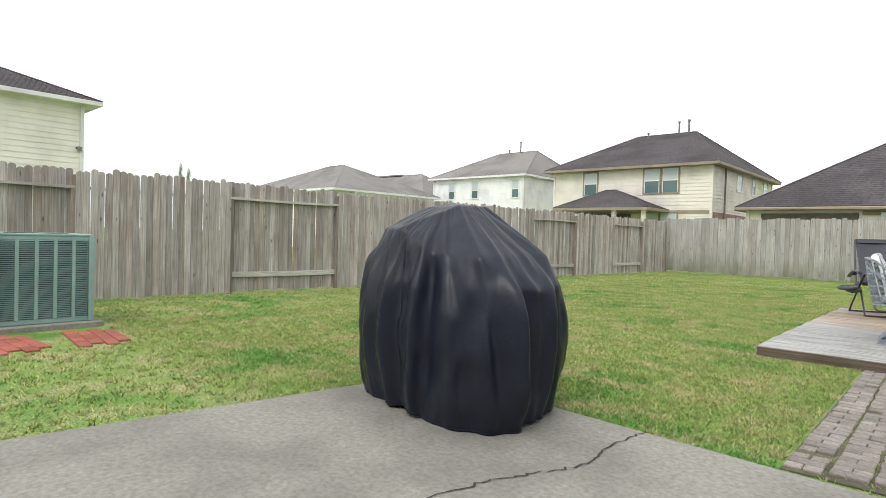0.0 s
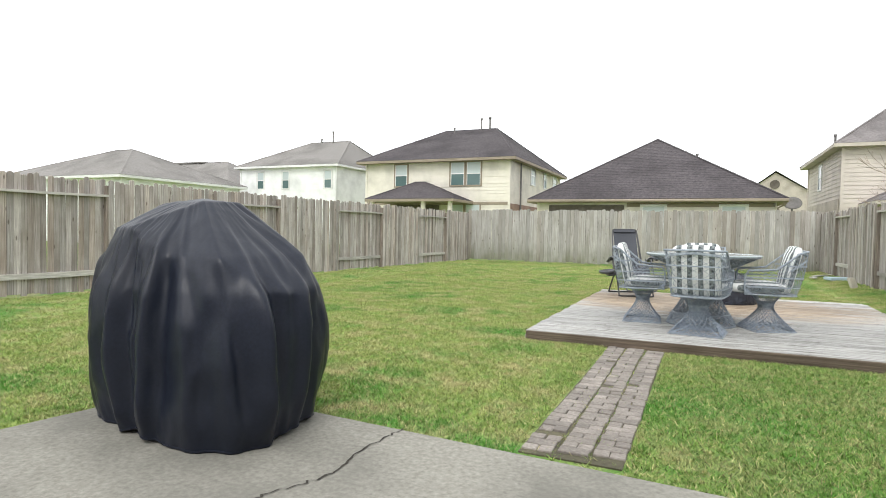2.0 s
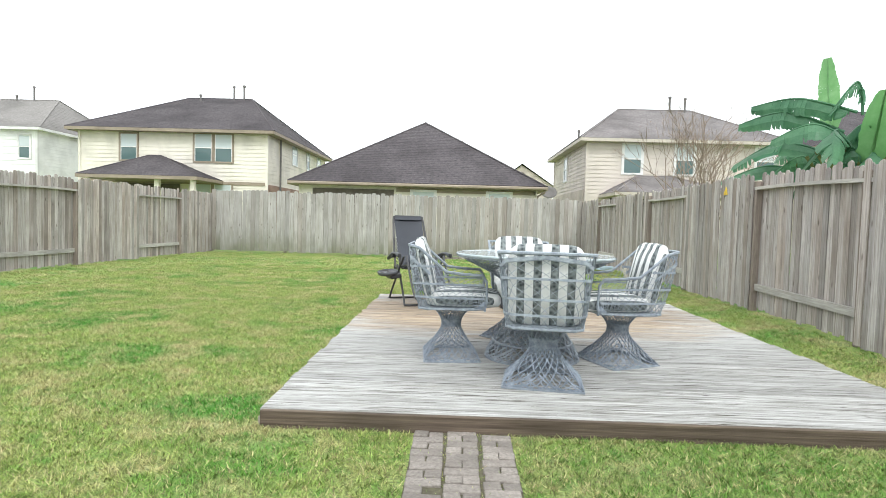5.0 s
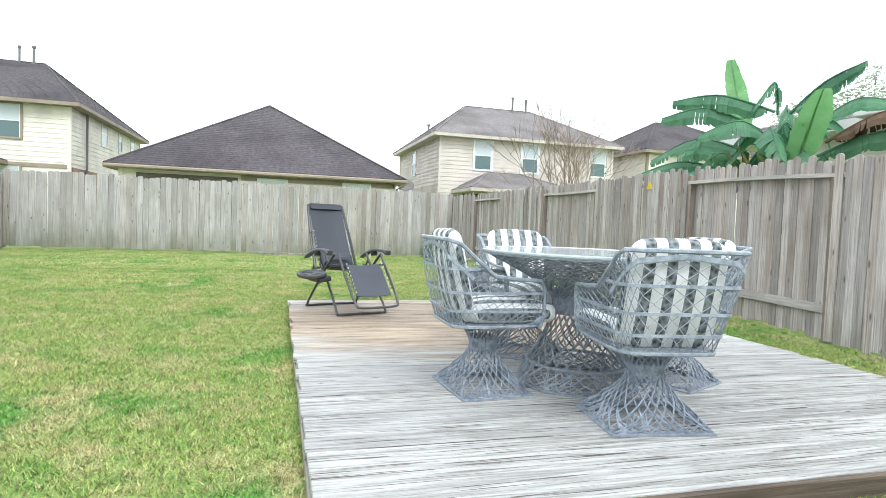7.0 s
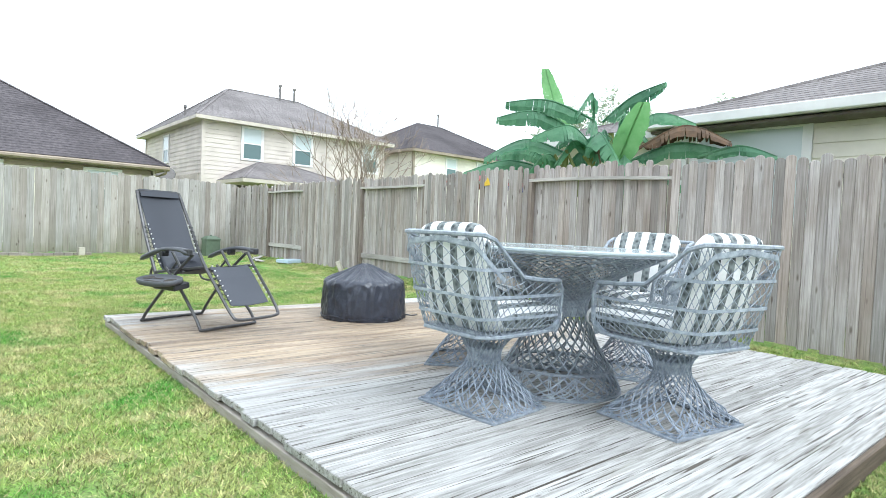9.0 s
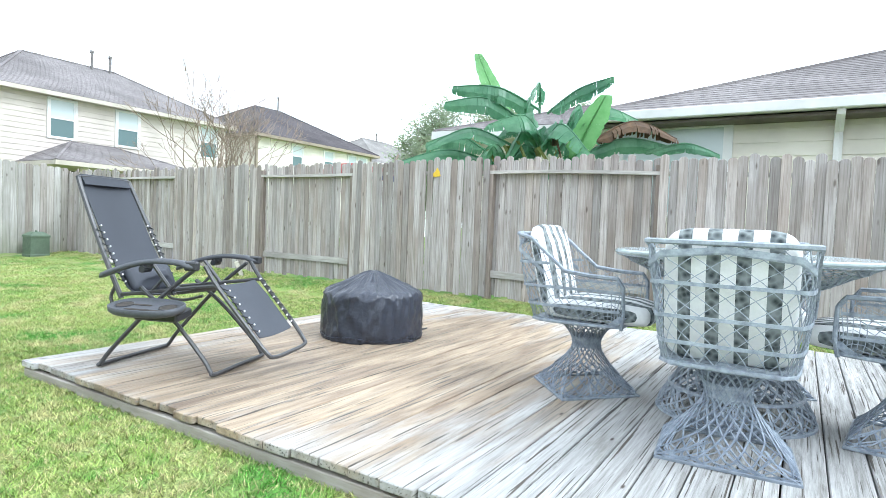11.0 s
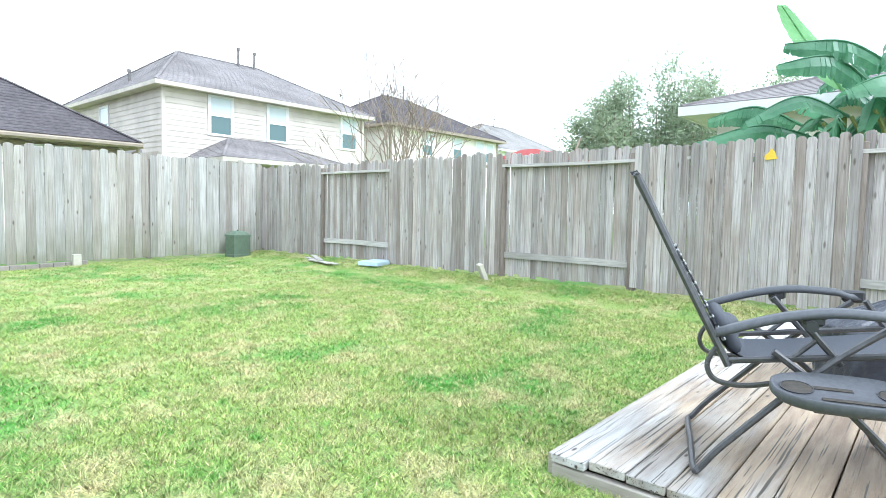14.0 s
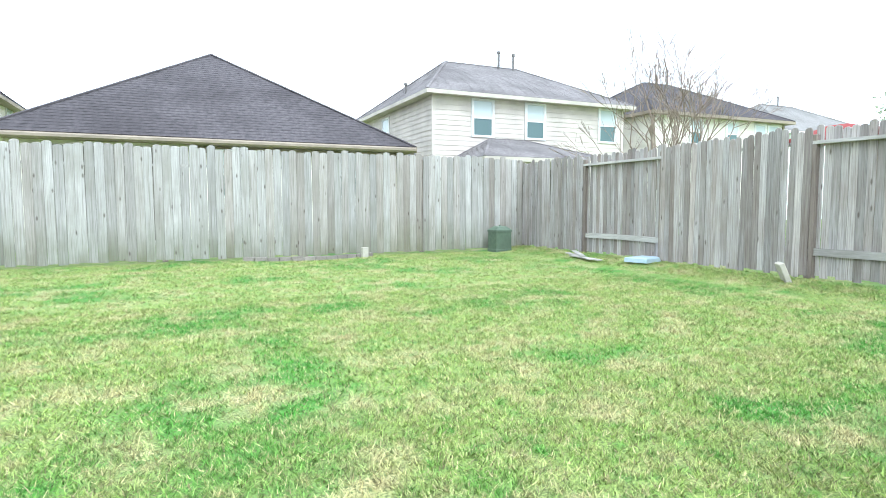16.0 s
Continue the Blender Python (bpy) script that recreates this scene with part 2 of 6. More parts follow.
def deck_boards(name):
    """Silvered boards: fine dark grain along x, worn pale patches, knots, and one damp brown stain."""
    m = bpy.data.materials.new(name)
    m.use_nodes = True
    n, l = m.node_tree.nodes, m.node_tree.links
    b = n["Principled BSDF"]
    geo, info = n.new("ShaderNodeNewGeometry"), n.new("ShaderNodeObjectInfo")
    far = n.new("ShaderNodeMath")
    far.operation, far.inputs[1].default_value = "MULTIPLY", 53.0
    l.new(info.outputs["Random"], far.inputs[0])
    shift = n.new("ShaderNodeVectorMath")
    shift.operation = "ADD"
    l.new(geo.outputs["Position"], shift.inputs[0])
    l.new(far.outputs[0], shift.inputs[1])

    def field(scale, lo, hi, detail=6, rough=0.6, source=None, kind="noise"):
        mp = n.new("ShaderNodeMapping")
        mp.inputs["Scale"].default_value = scale
        l.new(source or shift.outputs[0], mp.inputs["Vector"])
        t = n.new("ShaderNodeTexNoise" if kind == "noise" else "ShaderNodeTexVoronoi")
        t.inputs["Scale"].default_value = 1.0
        if kind == "noise":
            t.inputs["Detail"].default_value, t.inputs["Roughness"].default_value, t.inputs["Distortion"].default_value = detail, rough, 0.35
        l.new(mp.outputs[0], t.inputs["Vector"])
        r = n.new("ShaderNodeMapRange")
        r.inputs["From Min"].default_value, r.inputs["From Max"].default_value = lo, hi
        l.new(t.outputs["Fac" if kind == "noise" else "Distance"], r.inputs["Value"])
        return r.outputs[0]

    def mixed(fac, a, c):
        x = n.new("ShaderNodeMix")
        x.data_type = "RGBA"
        l.new(fac, x.inputs[0])
        for k, v in ((6, a), (7, c)):
            if isinstance(v, tuple):
                x.inputs[k].default_value = (*v, 1)
            else:
                l.new(v, x.inputs[k])
        return x.outputs[2]

    c = mixed(field((1.5, 24, 24), 0.34, 0.62), (0.405, 0.402, 0.385), (0.545, 0.542, 0.53))
    c = mixed(field((1.6, 5.5, 5.5), 0.58, 0.78, 5, 0.7), c, (0.255, 0.25, 0.205))
    # dark streaks grow stronger towards the boards nearest the house
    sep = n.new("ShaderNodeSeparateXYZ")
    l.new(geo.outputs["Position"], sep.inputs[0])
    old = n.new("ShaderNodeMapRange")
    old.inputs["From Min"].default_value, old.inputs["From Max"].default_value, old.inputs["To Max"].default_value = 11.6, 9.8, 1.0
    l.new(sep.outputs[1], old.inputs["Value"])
    near_streaks = n.new("ShaderNodeMath")
    near_streaks.operation = "MULTIPLY"
    l.new(old.outputs[0], near_streaks.inputs[0])
    l.new(field((1.9, 42, 42), 0.42, 0.68, 6, 0.75), near_streaks.inputs[1])
    c = mixed(near_streaks.outputs[0], c, (0.17, 0.165, 0.148))
    # the damp stain, centred beside the fire pit, with a ragged border
    off = n.new("ShaderNodeVectorMath")
    off.operation = "SUBTRACT"
    off.inputs[1].default_value = (-0.1, 12.25, 0.1)
    l.new(geo.outputs["Position"], off.inputs[0])
    flat = n.new("ShaderNodeVectorMath")
    flat.operation = "MULTIPLY"
    flat.inputs[1].default_value = (0.50, 0.80, 0)
    l.new(off.outputs[0], flat.inputs[0])
    dist = n.new("ShaderNodeVectorMath")
    dist.operation = "LENGTH"
    l.new(flat.outputs[0], dist.inputs[0])
    ragged = n.new("ShaderNodeMath")
    ragged.operation = "MULTIPLY_ADD"
    ragged.inputs[1].default_value = 0.9
    l.new(field((1.1, 5, 5), 0.2, 0.8), ragged.inputs[0])
    l.new(dist.outputs["Value"], ragged.inputs[2])
    wet = n.new("ShaderNodeMapRange")
    wet.inputs["From Min"].default_value, wet.inputs["From Max"].default_value = 1.78, 1.30
    wet.inputs["To Max"].default_value = 0.9
    l.new(ragged.outputs[0], wet.inputs["Value"])
    brown = mixed(field((1.5, 14, 14), 0.35, 0.65), (0.17, 0.108, 0.06), (0.44, 0.335, 0.22))
    c = mixed(wet.outputs[0], c, brown)
    c = mixed(field((4.5, 120, 120), 0.56, 0.74, 8, 0.7), c, (0.15, 0.14, 0.126))
    c = mixed(field((2.4, 60, 60), 0.62, 0.72, 4, 0.55), c, (0.22, 0.205, 0.18))
    c = mixed(field((1.7, 95, 95), 0.615, 0.645, 2, 0.5), c, (0.085, 0.074, 0.06))
    c = mixed(field((3.2, 9, 9), 0.085, 0.04, kind="voronoi"), c, (0.06, 0.045, 0.035))
    hs = n.new("ShaderNodeHueSaturation")
    rng = n.new("ShaderNodeMapRange")
    rng.inputs["To Min"].default_value, rng.inputs["To Max"].default_value = 0.84, 1.14
    l.new(info.outputs["Random"], rng.inputs["Value"])
    l.new(rng.outputs[0], hs.inputs["Value"])
    l.new(c, hs.inputs["Color"])
    l.new(hs.outputs[0], b.inputs["Base Color"])
    gloss = n.new("ShaderNodeMapRange")
    gloss.inputs["To Min"].default_value, gloss.inputs["To Max"].default_value = 0.78, 0.5
    l.new(wet.outputs[0], gloss.inputs["Value"])
    l.new(gloss.outputs[0], b.inputs["Roughness"])
    bp = n.new("ShaderNodeBump")
    bp.inputs["Strength"].default_value, bp.inputs["Distance"].default_value = 0.5, 0.006
    l.new(field((2.2, 85, 85), 0.3, 0.7, 8, 0.7), bp.inputs["Height"])
    l.new(bp.outputs[0], b.inputs["Normal"])
    return m


GRASS = [(0.105, 0.305, 0.046), (0.295, 0.392, 0.105), (0.50, 0.455, 0.225), (0.10, 0.135, 0.046)]
lawn_soil = grass_material("lawn_ground", False)
lawn_blade = grass_material("lawn_blades", True)
picket_wood = mat("weathered_fence_wood", (0.28, 0.26, 0.247), (0.495, 0.467, 0.447), (60, 60, 2.4), 0.9, bump=0.6, coarse=1.6, low2=(0.26, 0.22, 0.19), vary=0.28, knots=(10, 10, 3.0), edges=(0.33, 0.66), streak=(0.115, 0.092, 0.075))
brown_picket = mat("brown_fence_wood", (0.31, 0.285, 0.27), (0.575, 0.535, 0.51), (60, 60, 2.4), 0.9, bump=0.6, coarse=1.6, low2=(0.25, 0.21, 0.185), vary=0.30, knots=(10, 10, 3.0), edges=(0.33, 0.68), streak=(0.125, 0.098, 0.08))
back_wood = mat("grey_fence_wood", (0.30, 0.288, 0.27), (0.465, 0.45, 0.43), (55, 55, 2.2), 0.9, bump=0.6, coarse=1.4, low2=(0.26, 0.25, 0.22), vary=0.2, moss=(0.11, 0.13, 0.05), knots=(8, 8, 3), edges=(0.33, 0.66), streak=(0.15, 0.135, 0.11))
rail_wood = mat("fence_rail_wood", (0.33, 0.31, 0.285), (0.60, 0.575, 0.54), (50, 4, 50), 0.9, bump=0.4, vary=0.12)
# brown posts; the shadow they stand in also darkens this colour
post_wood = mat("shaded_brown_post_wood", (0.19, 0.155, 0.13), (0.34, 0.29, 0.25), (50, 50, 4), 0.9, bump=0.4, vary=0.15)
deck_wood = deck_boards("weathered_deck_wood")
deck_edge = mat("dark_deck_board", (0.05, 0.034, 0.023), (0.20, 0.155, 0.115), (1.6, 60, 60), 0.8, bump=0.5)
deck_side = mat("grey_deck_board", (0.26, 0.23, 0.19), (0.48, 0.45, 0.40), (30, 3, 30), 0.85, bump=0.4)
concrete = mat("patio_concrete", (0.195, 0.187, 0.16), (0.355, 0.342, 0.298), (38, 38, 38), 0.9, bump=0.35, coarse=1.3, low2=(0.12, 0.116, 0.10))
dark_crack = mat("crack", (0.03, 0.027, 0.022), (0.07, 0.06, 0.05), (40, 40, 40), 1.0)
paver_grey = mat("grey_brown_brick", (0.185, 0.162, 0.143), (0.365, 0.33, 0.295), (60, 60, 60), 0.9, bump=0.5, coarse=4, vary=0.16)
paver_red = mat("red_paver", (0.30, 0.075, 0.05), (0.42, 0.14, 0.10), (40, 40, 40), 0.85, bump=0.3, vary=0.15)
soil = mat("soil", (0.07, 0.065, 0.042), (0.17, 0.155, 0.095), (30, 30, 30), 1.0, bump=0.5)
black_cloth = mat("black_cover_cloth", (0.009, 0.0118, 0.021), (0.0155, 0.0195, 0.034), (60, 60, 60), 0.40, bump=0.06, spec=0.33)
black_vinyl = mat("black_vinyl", (0.018, 0.022, 0.034), (0.036, 0.042, 0.062), (22, 22, 22), 0.3, bump=0.7, spec=0.6)
fibre = mat("grey_spun_fibreglass", (0.17, 0.20, 0.24), (0.43, 0.48, 0.53), (30, 30, 30), 0.45, bump=0.15, coords="object")
fibre_dark = mat("dark_spun_fibreglass", (0.15, 0.185, 0.235), (0.42, 0.475, 0.55), (30, 30, 30), 0.45, bump=0.15, coords="object")
tabletop_mat = mat("frosted_glass_top", (0.34, 0.40, 0.42), (0.46, 0.52, 0.54), (25, 25, 25), 0.12, bump=0.02, coords="object")
stripe_cloth = striped("striped_cushion_cloth")
sling = mat("black_mesh_fabric", (0.040, 0.045, 0.058), (0.075, 0.082, 0.10), (400, 400, 400), 0.65, bump=0.1)
steel = mat("dark_grey_tube", (0.06, 0.06, 0.062), (0.11, 0.11, 0.115), (40, 40, 40), 0.38, metal=0.3, bump=0.05)
plastic = mat("black_plastic", (0.025, 0.026, 0.03), (0.045, 0.046, 0.05), (60, 60, 60), 0.42, bump=0.05)
# paler copy of the black plastic, sheen of tray and arms in its colour
tray_plastic = mat("black_plastic_with_sheen", (0.060, 0.064, 0.073), (0.092, 0.097, 0.11), (60, 60, 60), 0.5, bump=0.05)
cord_mat = mat("white_cord", (0.5, 0.5, 0.5), (0.7, 0.7, 0.7), (60, 60, 60), 0.7, bump=0)
ac_green = mat("green_enamel", (0.26, 0.40, 0.375), (0.35, 0.49, 0.465), (12, 12, 12), 0.45, bump=0.05)
ac_dark = mat("dark_coil", (0.035, 0.065, 0.06), (0.06, 0.10, 0.09), (30, 30, 30), 0.7)
box_green = mat("green_plastic", (0.09, 0.13, 0.09), (0.14, 0.19, 0.135), (15, 15, 15), 0.6, bump=0.1)
cream = mat("cream_siding", (0.71, 0.67, 0.585), (0.77, 0.73, 0.645), (2, 2, 8), 0.75, bump=0.05)
pale_siding = mat("pale_cream_siding", (0.76, 0.735, 0.66), (0.81, 0.79, 0.72), (2, 2, 8), 0.75, bump=0.05)
hd_siding = mat("beige_siding", (0.56, 0.505, 0.452), (0.62, 0.565, 0.507), (2, 2, 8), 0.75, bump=0.05)
white_siding = mat("white_siding", (0.80, 0.81, 0.80), (0.86, 0.87, 0.86), (2, 2, 8), 0.7, bump=0.05)
tan_trim = mat("tan_trim", (0.27, 0.225, 0.17), (0.34, 0.285, 0.22), (6, 6, 6), 0.7, bump=0.05)
beige_trim = mat("beige_trim", (0.50, 0.455, 0.39), (0.58, 0.53, 0.46), (6, 6, 6), 0.7, bump=0.05)
white_trim = mat("white_trim", (0.70, 0.70, 0.69), (0.78, 0.78, 0.77), (6, 6, 6), 0.6, bump=0.03)
brick_pale = mat("pale_brick_wall", (0.42, 0.37, 0.32), (0.58, 0.53, 0.47), (12, 12, 25), 0.9, bump=0.3)
brick_wall = mat("brown_brick_wall", (0.24, 0.15, 0.11), (0.38, 0.27, 0.21), (12, 12, 25), 0.9, bump=0.3)
shingle_dark = mat("dark_shingles", (0.06, 0.055, 0.06), (0.14, 0.125, 0.13), (9, 9, 9), 0.95, bump=0.4, coarse=0.5, low2=(0.045, 0.04, 0.043), spec=0.2)
shingle_grey = mat("grey_shingles", (0.20, 0.19, 0.18), (0.33, 0.315, 0.30), (9, 9, 9), 0.95, bump=0.4, coarse=0.5, spec=0.2)
shingle_mid = mat("brown_grey_shingles", (0.16, 0.145, 0.145), (0.29, 0.27, 0.265), (9, 9, 9), 0.95, bump=0.4, coarse=0.6, spec=0.2)
pane_dark = glass("window_glass", (0.10, 0.16, 0.16))
pane_blind = glass("window_glass_with_blind", (0.50, 0.56, 0.57), 0.15)
# colour of the shade inside porches, under the eave and in the vent
shade_inside = mat("porch_and_eave_shade", (0.10, 0.085, 0.07), (0.16, 0.14, 0.12), (5, 5, 5), 0.9)
pipe_mat = mat("vent_pipe", (0.13, 0.12, 0.115), (0.22, 0.21, 0.20), (20, 20, 20), 0.6)
leaf_banana = mat("banana_leaf", (0.09, 0.25, 0.13), (0.23, 0.46, 0.27), (6, 6, 6), 0.32, bump=0.15, coarse=1.5, low2=(0.07, 0.20, 0.13))
leaf_bright = mat("young_banana_leaf", (0.17, 0.42, 0.14), (0.28, 0.54, 0.24), (6, 6, 6), 0.4, bump=0.1)
leaf_dead = mat("dead_banana_leaf", (0.065, 0.045, 0.03), (0.18, 0.105, 0.055), (10, 10, 10), 0.9)
stem_banana = mat("banana_stem", (0.16, 0.20, 0.05), (0.30, 0.30, 0.10), (8, 8, 3), 0.6)
bark = mat("pale_bark", (0.22, 0.17, 0.13), (0.36, 0.29, 0.23), (25, 25, 5), 0.9, bump=0.3)
leaf_tree = mat("tree_leaf", (0.29, 0.37, 0.23), (0.46, 0.53, 0.36), (8, 8, 8), 0.6)


def let_light_through(m, share):
    """Thin leaves pass some of the light that falls on their far side."""
    n, l = m.node_tree.nodes, m.node_tree.links
    b, out = n["Principled BSDF"], n["Material Output"]
    tr, mix = n.new("ShaderNodeBsdfTranslucent"), n.new("ShaderNodeMixShader")
    l.new(b.inputs["Base Color"].links[0].from_socket, tr.inputs["Color"])
    mix.inputs[0].default_value = share
    l.new(b.outputs[0], mix.inputs[1])
    l.new(tr.outputs[0], mix.inputs[2])
    l.new(mix.outputs[0], out.inputs["Surface"])


for leafy in (leaf_banana, leaf_bright, leaf_tree):
    let_light_through(leafy, 0.55)
leaf_dry = mat("dry_leaf", (0.22, 0.14, 0.08), (0.34, 0.24, 0.15), (8, 8, 8), 0.9)
stone = mat("pale_block", (0.46, 0.43, 0.36), (0.60, 0.56, 0.48), (18, 18, 18), 0.9, bump=0.3)
yellow = mat("yellow_paint", (0.65, 0.42, 0.02), (0.75, 0.52, 0.04), (20, 20, 20), 0.5)
blue_plastic = mat("pale_blue_plastic", (0.42, 0.55, 0.65), (0.55, 0.66, 0.74), (20, 20, 20), 0.5)
navy_cloth = mat("navy_cloth", (0.012, 0.03, 0.16), (0.03, 0.06, 0.25), (60, 60, 60), 0.9)
red_roof = mat("red_canopy", (0.30, 0.05, 0.05), (0.38, 0.09, 0.08), (9, 9, 9), 0.7)


# ---- mesh building ----
class Shape:
    def __init__(self):
        self.v, self.f = [], []

    def add(self, verts, faces, m=None):
        k = len(self.v)
        self.v += [tuple(m @ Vector(p)) for p in verts] if m else [tuple(p) for p in verts]
        self.f += [tuple(i + k for i in q) for q in faces]
        return self

    def box(self, x0, x1, y0, y1, z0, z1, b=0.0, m=None):
        """A block with its twelve edges bevelled by b."""
        if not b:
            vs = [(x, y, z) for x in (x0, x1) for y in (y0, y1) for z in (z0, z1)]
            return self.add(vs, [(0, 1, 3, 2), (4, 6, 7, 5), (0, 4, 5, 1), (2, 3, 7, 6), (0, 2, 6, 4), (1, 5, 7, 3)], m)
        bm = bmesh.new()
        bmesh.ops.create_cube(bm, size=1)
        for q in bm.verts:
            q.co = Vector((x0 + (q.co.x + 0.5) * (x1 - x0), y0 + (q.co.y + 0.5) * (y1 - y0), z0 + (q.co.z + 0.5) * (z1 - z0)))
        bmesh.ops.bevel(bm, geom=bm.edges[:], offset=b, segments=1, affect="EDGES")
        bm.verts.index_update()
        vs, fs = [q.co[:] for q in bm.verts], [tuple(q.index for q in f.verts) for f in bm.faces]
        bm.free()
        return self.add(vs, fs, m)

    def tube(self, pts, r, sides=6, closed=False, flat=1.0, caps=True):
        """A pipe along points; r a number or one for each point; flat squashes it."""
        pts = [Vector(p) for p in pts]
        n = len(pts)
        rs = [r] * n if isinstance(r, (int, float)) else r
        vs, up = [], Vector((0.03, 0.02, 1))
        for i, p in enumerate(pts):
            a, c = pts[(i - 1) % n if closed else max(i - 1, 0)], pts[(i + 1) % n if closed else min(i + 1, n - 1)]
            t = (c - a).normalized()
            u = t.cross(up)
            u = (u if u.length > 0.05 else t.cross(Vector((1, 0, 0)))).normalized()
            w = u.cross(t)
            for k in range(sides):
                q = 2 * math.pi * (k + 0.5) / sides
                vs.append(p + rs[i] * (u * math.cos(q) + w * math.sin(q) * flat))
        fs = [(i * sides + k, i * sides + (k + 1) % sides, (i + 1) % n * sides + (k + 1) % sides, (i + 1) % n * sides + k) for i in range(n if closed else n - 1) for k in range(sides)]
        if caps and not closed:
            fs += [tuple(range(sides)), tuple(reversed(range((n - 1) * sides, n * sides)))]
        return self.add(vs, fs)

    def rings(self, rings, close_top=True, close_bottom=True):
        """Skin over closed rings of equally many points."""
        n = len(rings[0])
        vs = [p for r in rings for p in r]
        fs = [(i * n + k, i * n + (k + 1) % n, (i + 1) * n + (k + 1) % n, (i + 1) * n + k) for i in range(len(rings) - 1) for k in range(n)]
        if close_bottom:
            fs.append(tuple(reversed(range(n))))
        if close_top:
            fs.append(tuple(range((len(rings) - 1) * n, len(rings) * n)))
        return self.add(vs, fs)

    def lathe(self, profile, sides=32, centre=(0, 0), **kw):
        return self.rings([[(centre[0] + r * math.cos(2 * math.pi * k / sides), centre[1] + r * math.sin(2 * math.pi * k / sides), z) for k in range(sides)] for r, z in profile], **kw)

    def mesh(self, name, material, smooth=False):
        me = bpy.data.meshes.new(name)
        me.from_pydata(self.v, [], self.f)
        me.materials.append(material)
        if smooth:
            me.shade_smooth()
        me.update()
        return me


def part(name, shape, material, parent=None, label="", smooth=False):
    ob = new(name, shape.mesh(name, material, smooth) if isinstance(shape, Shape) else shape)
    if parent:
        ob.parent = parent
    return tagged(ob, label)


def thing(name, label, category, group="", m=None, kind=""):
    ob = new(name)
    if m:
        ob.matrix_world = m
    return tagged(ob, label, category, group, kind)


def spline(pts, n):
    """Points on a smooth curve through pts."""
    pts = [Vector(p) for p in pts]
    out = []
    for i in range(len(pts) - 1):
        p0, p1, p2, p3 = pts[max(i - 1, 0)], pts[i], pts[i + 1], pts[min(i + 2, len(pts) - 1)]
        for k in range(n):
            t = k / n
            out.append(0.5 * (2 * p1 + (p2 - p0) * t + (2 * p0 - 5 * p1 + 4 * p2 - p3) * t * t + (3 * p1 - p0 - 3 * p2 + p3) * t ** 3))
    return out + [pts[-1]]


rnd = random.Random(7)

# ---- ground and lawn ----
XR, YB = 3.15, 23.49
DECK = (-1.68, 2.18, 8.72, 13.68, 0.10)


def left_x(y):
    return -9.2 + (y - 7.3) * 0.0525


def smooth_step(a, b, x):
    t = min(max((x - a) / (b - a), 0), 1)
    return t * t * (3 - 2 * t)


def ground_z(x, y):
    return 0.09 * smooth_step(2.1, 3.1, x) * smooth_step(9, 13, y) * (1 - smooth_step(26, 30, y)) * (1 - smooth_step(6, 9, x))


xs = [-600, -200, -80, -40, -20] + [-14 + 0.5 * i for i in range(60)] + [16, 20, 40, 80, 200, 600]
ys = [-600, -200, -60, -20, -8] + [-4 + 0.5 * i for i in range(68)] + [30, 36, 60, 120, 300, 800]
g = Shape()
g.add([(x, y, ground_z(x, y)) for y in ys for x in xs], [(j * len(xs) + i, j * len(xs) + i + 1, (j + 1) * len(xs) + i + 1, (j + 1) * len(xs) + i) for j in range(len(ys) - 1) for i in range(len(xs) - 1)])
tagged(part("ground", g, lawn_soil, smooth=True), "mown green and straw-yellow lawn ground", "ground", kind="structure")


def on_slab(x, y):
    return y < 5.77 - 0.055 * (x + 3.15) and x > -3.15 - 0.165 * (5.77 - y)


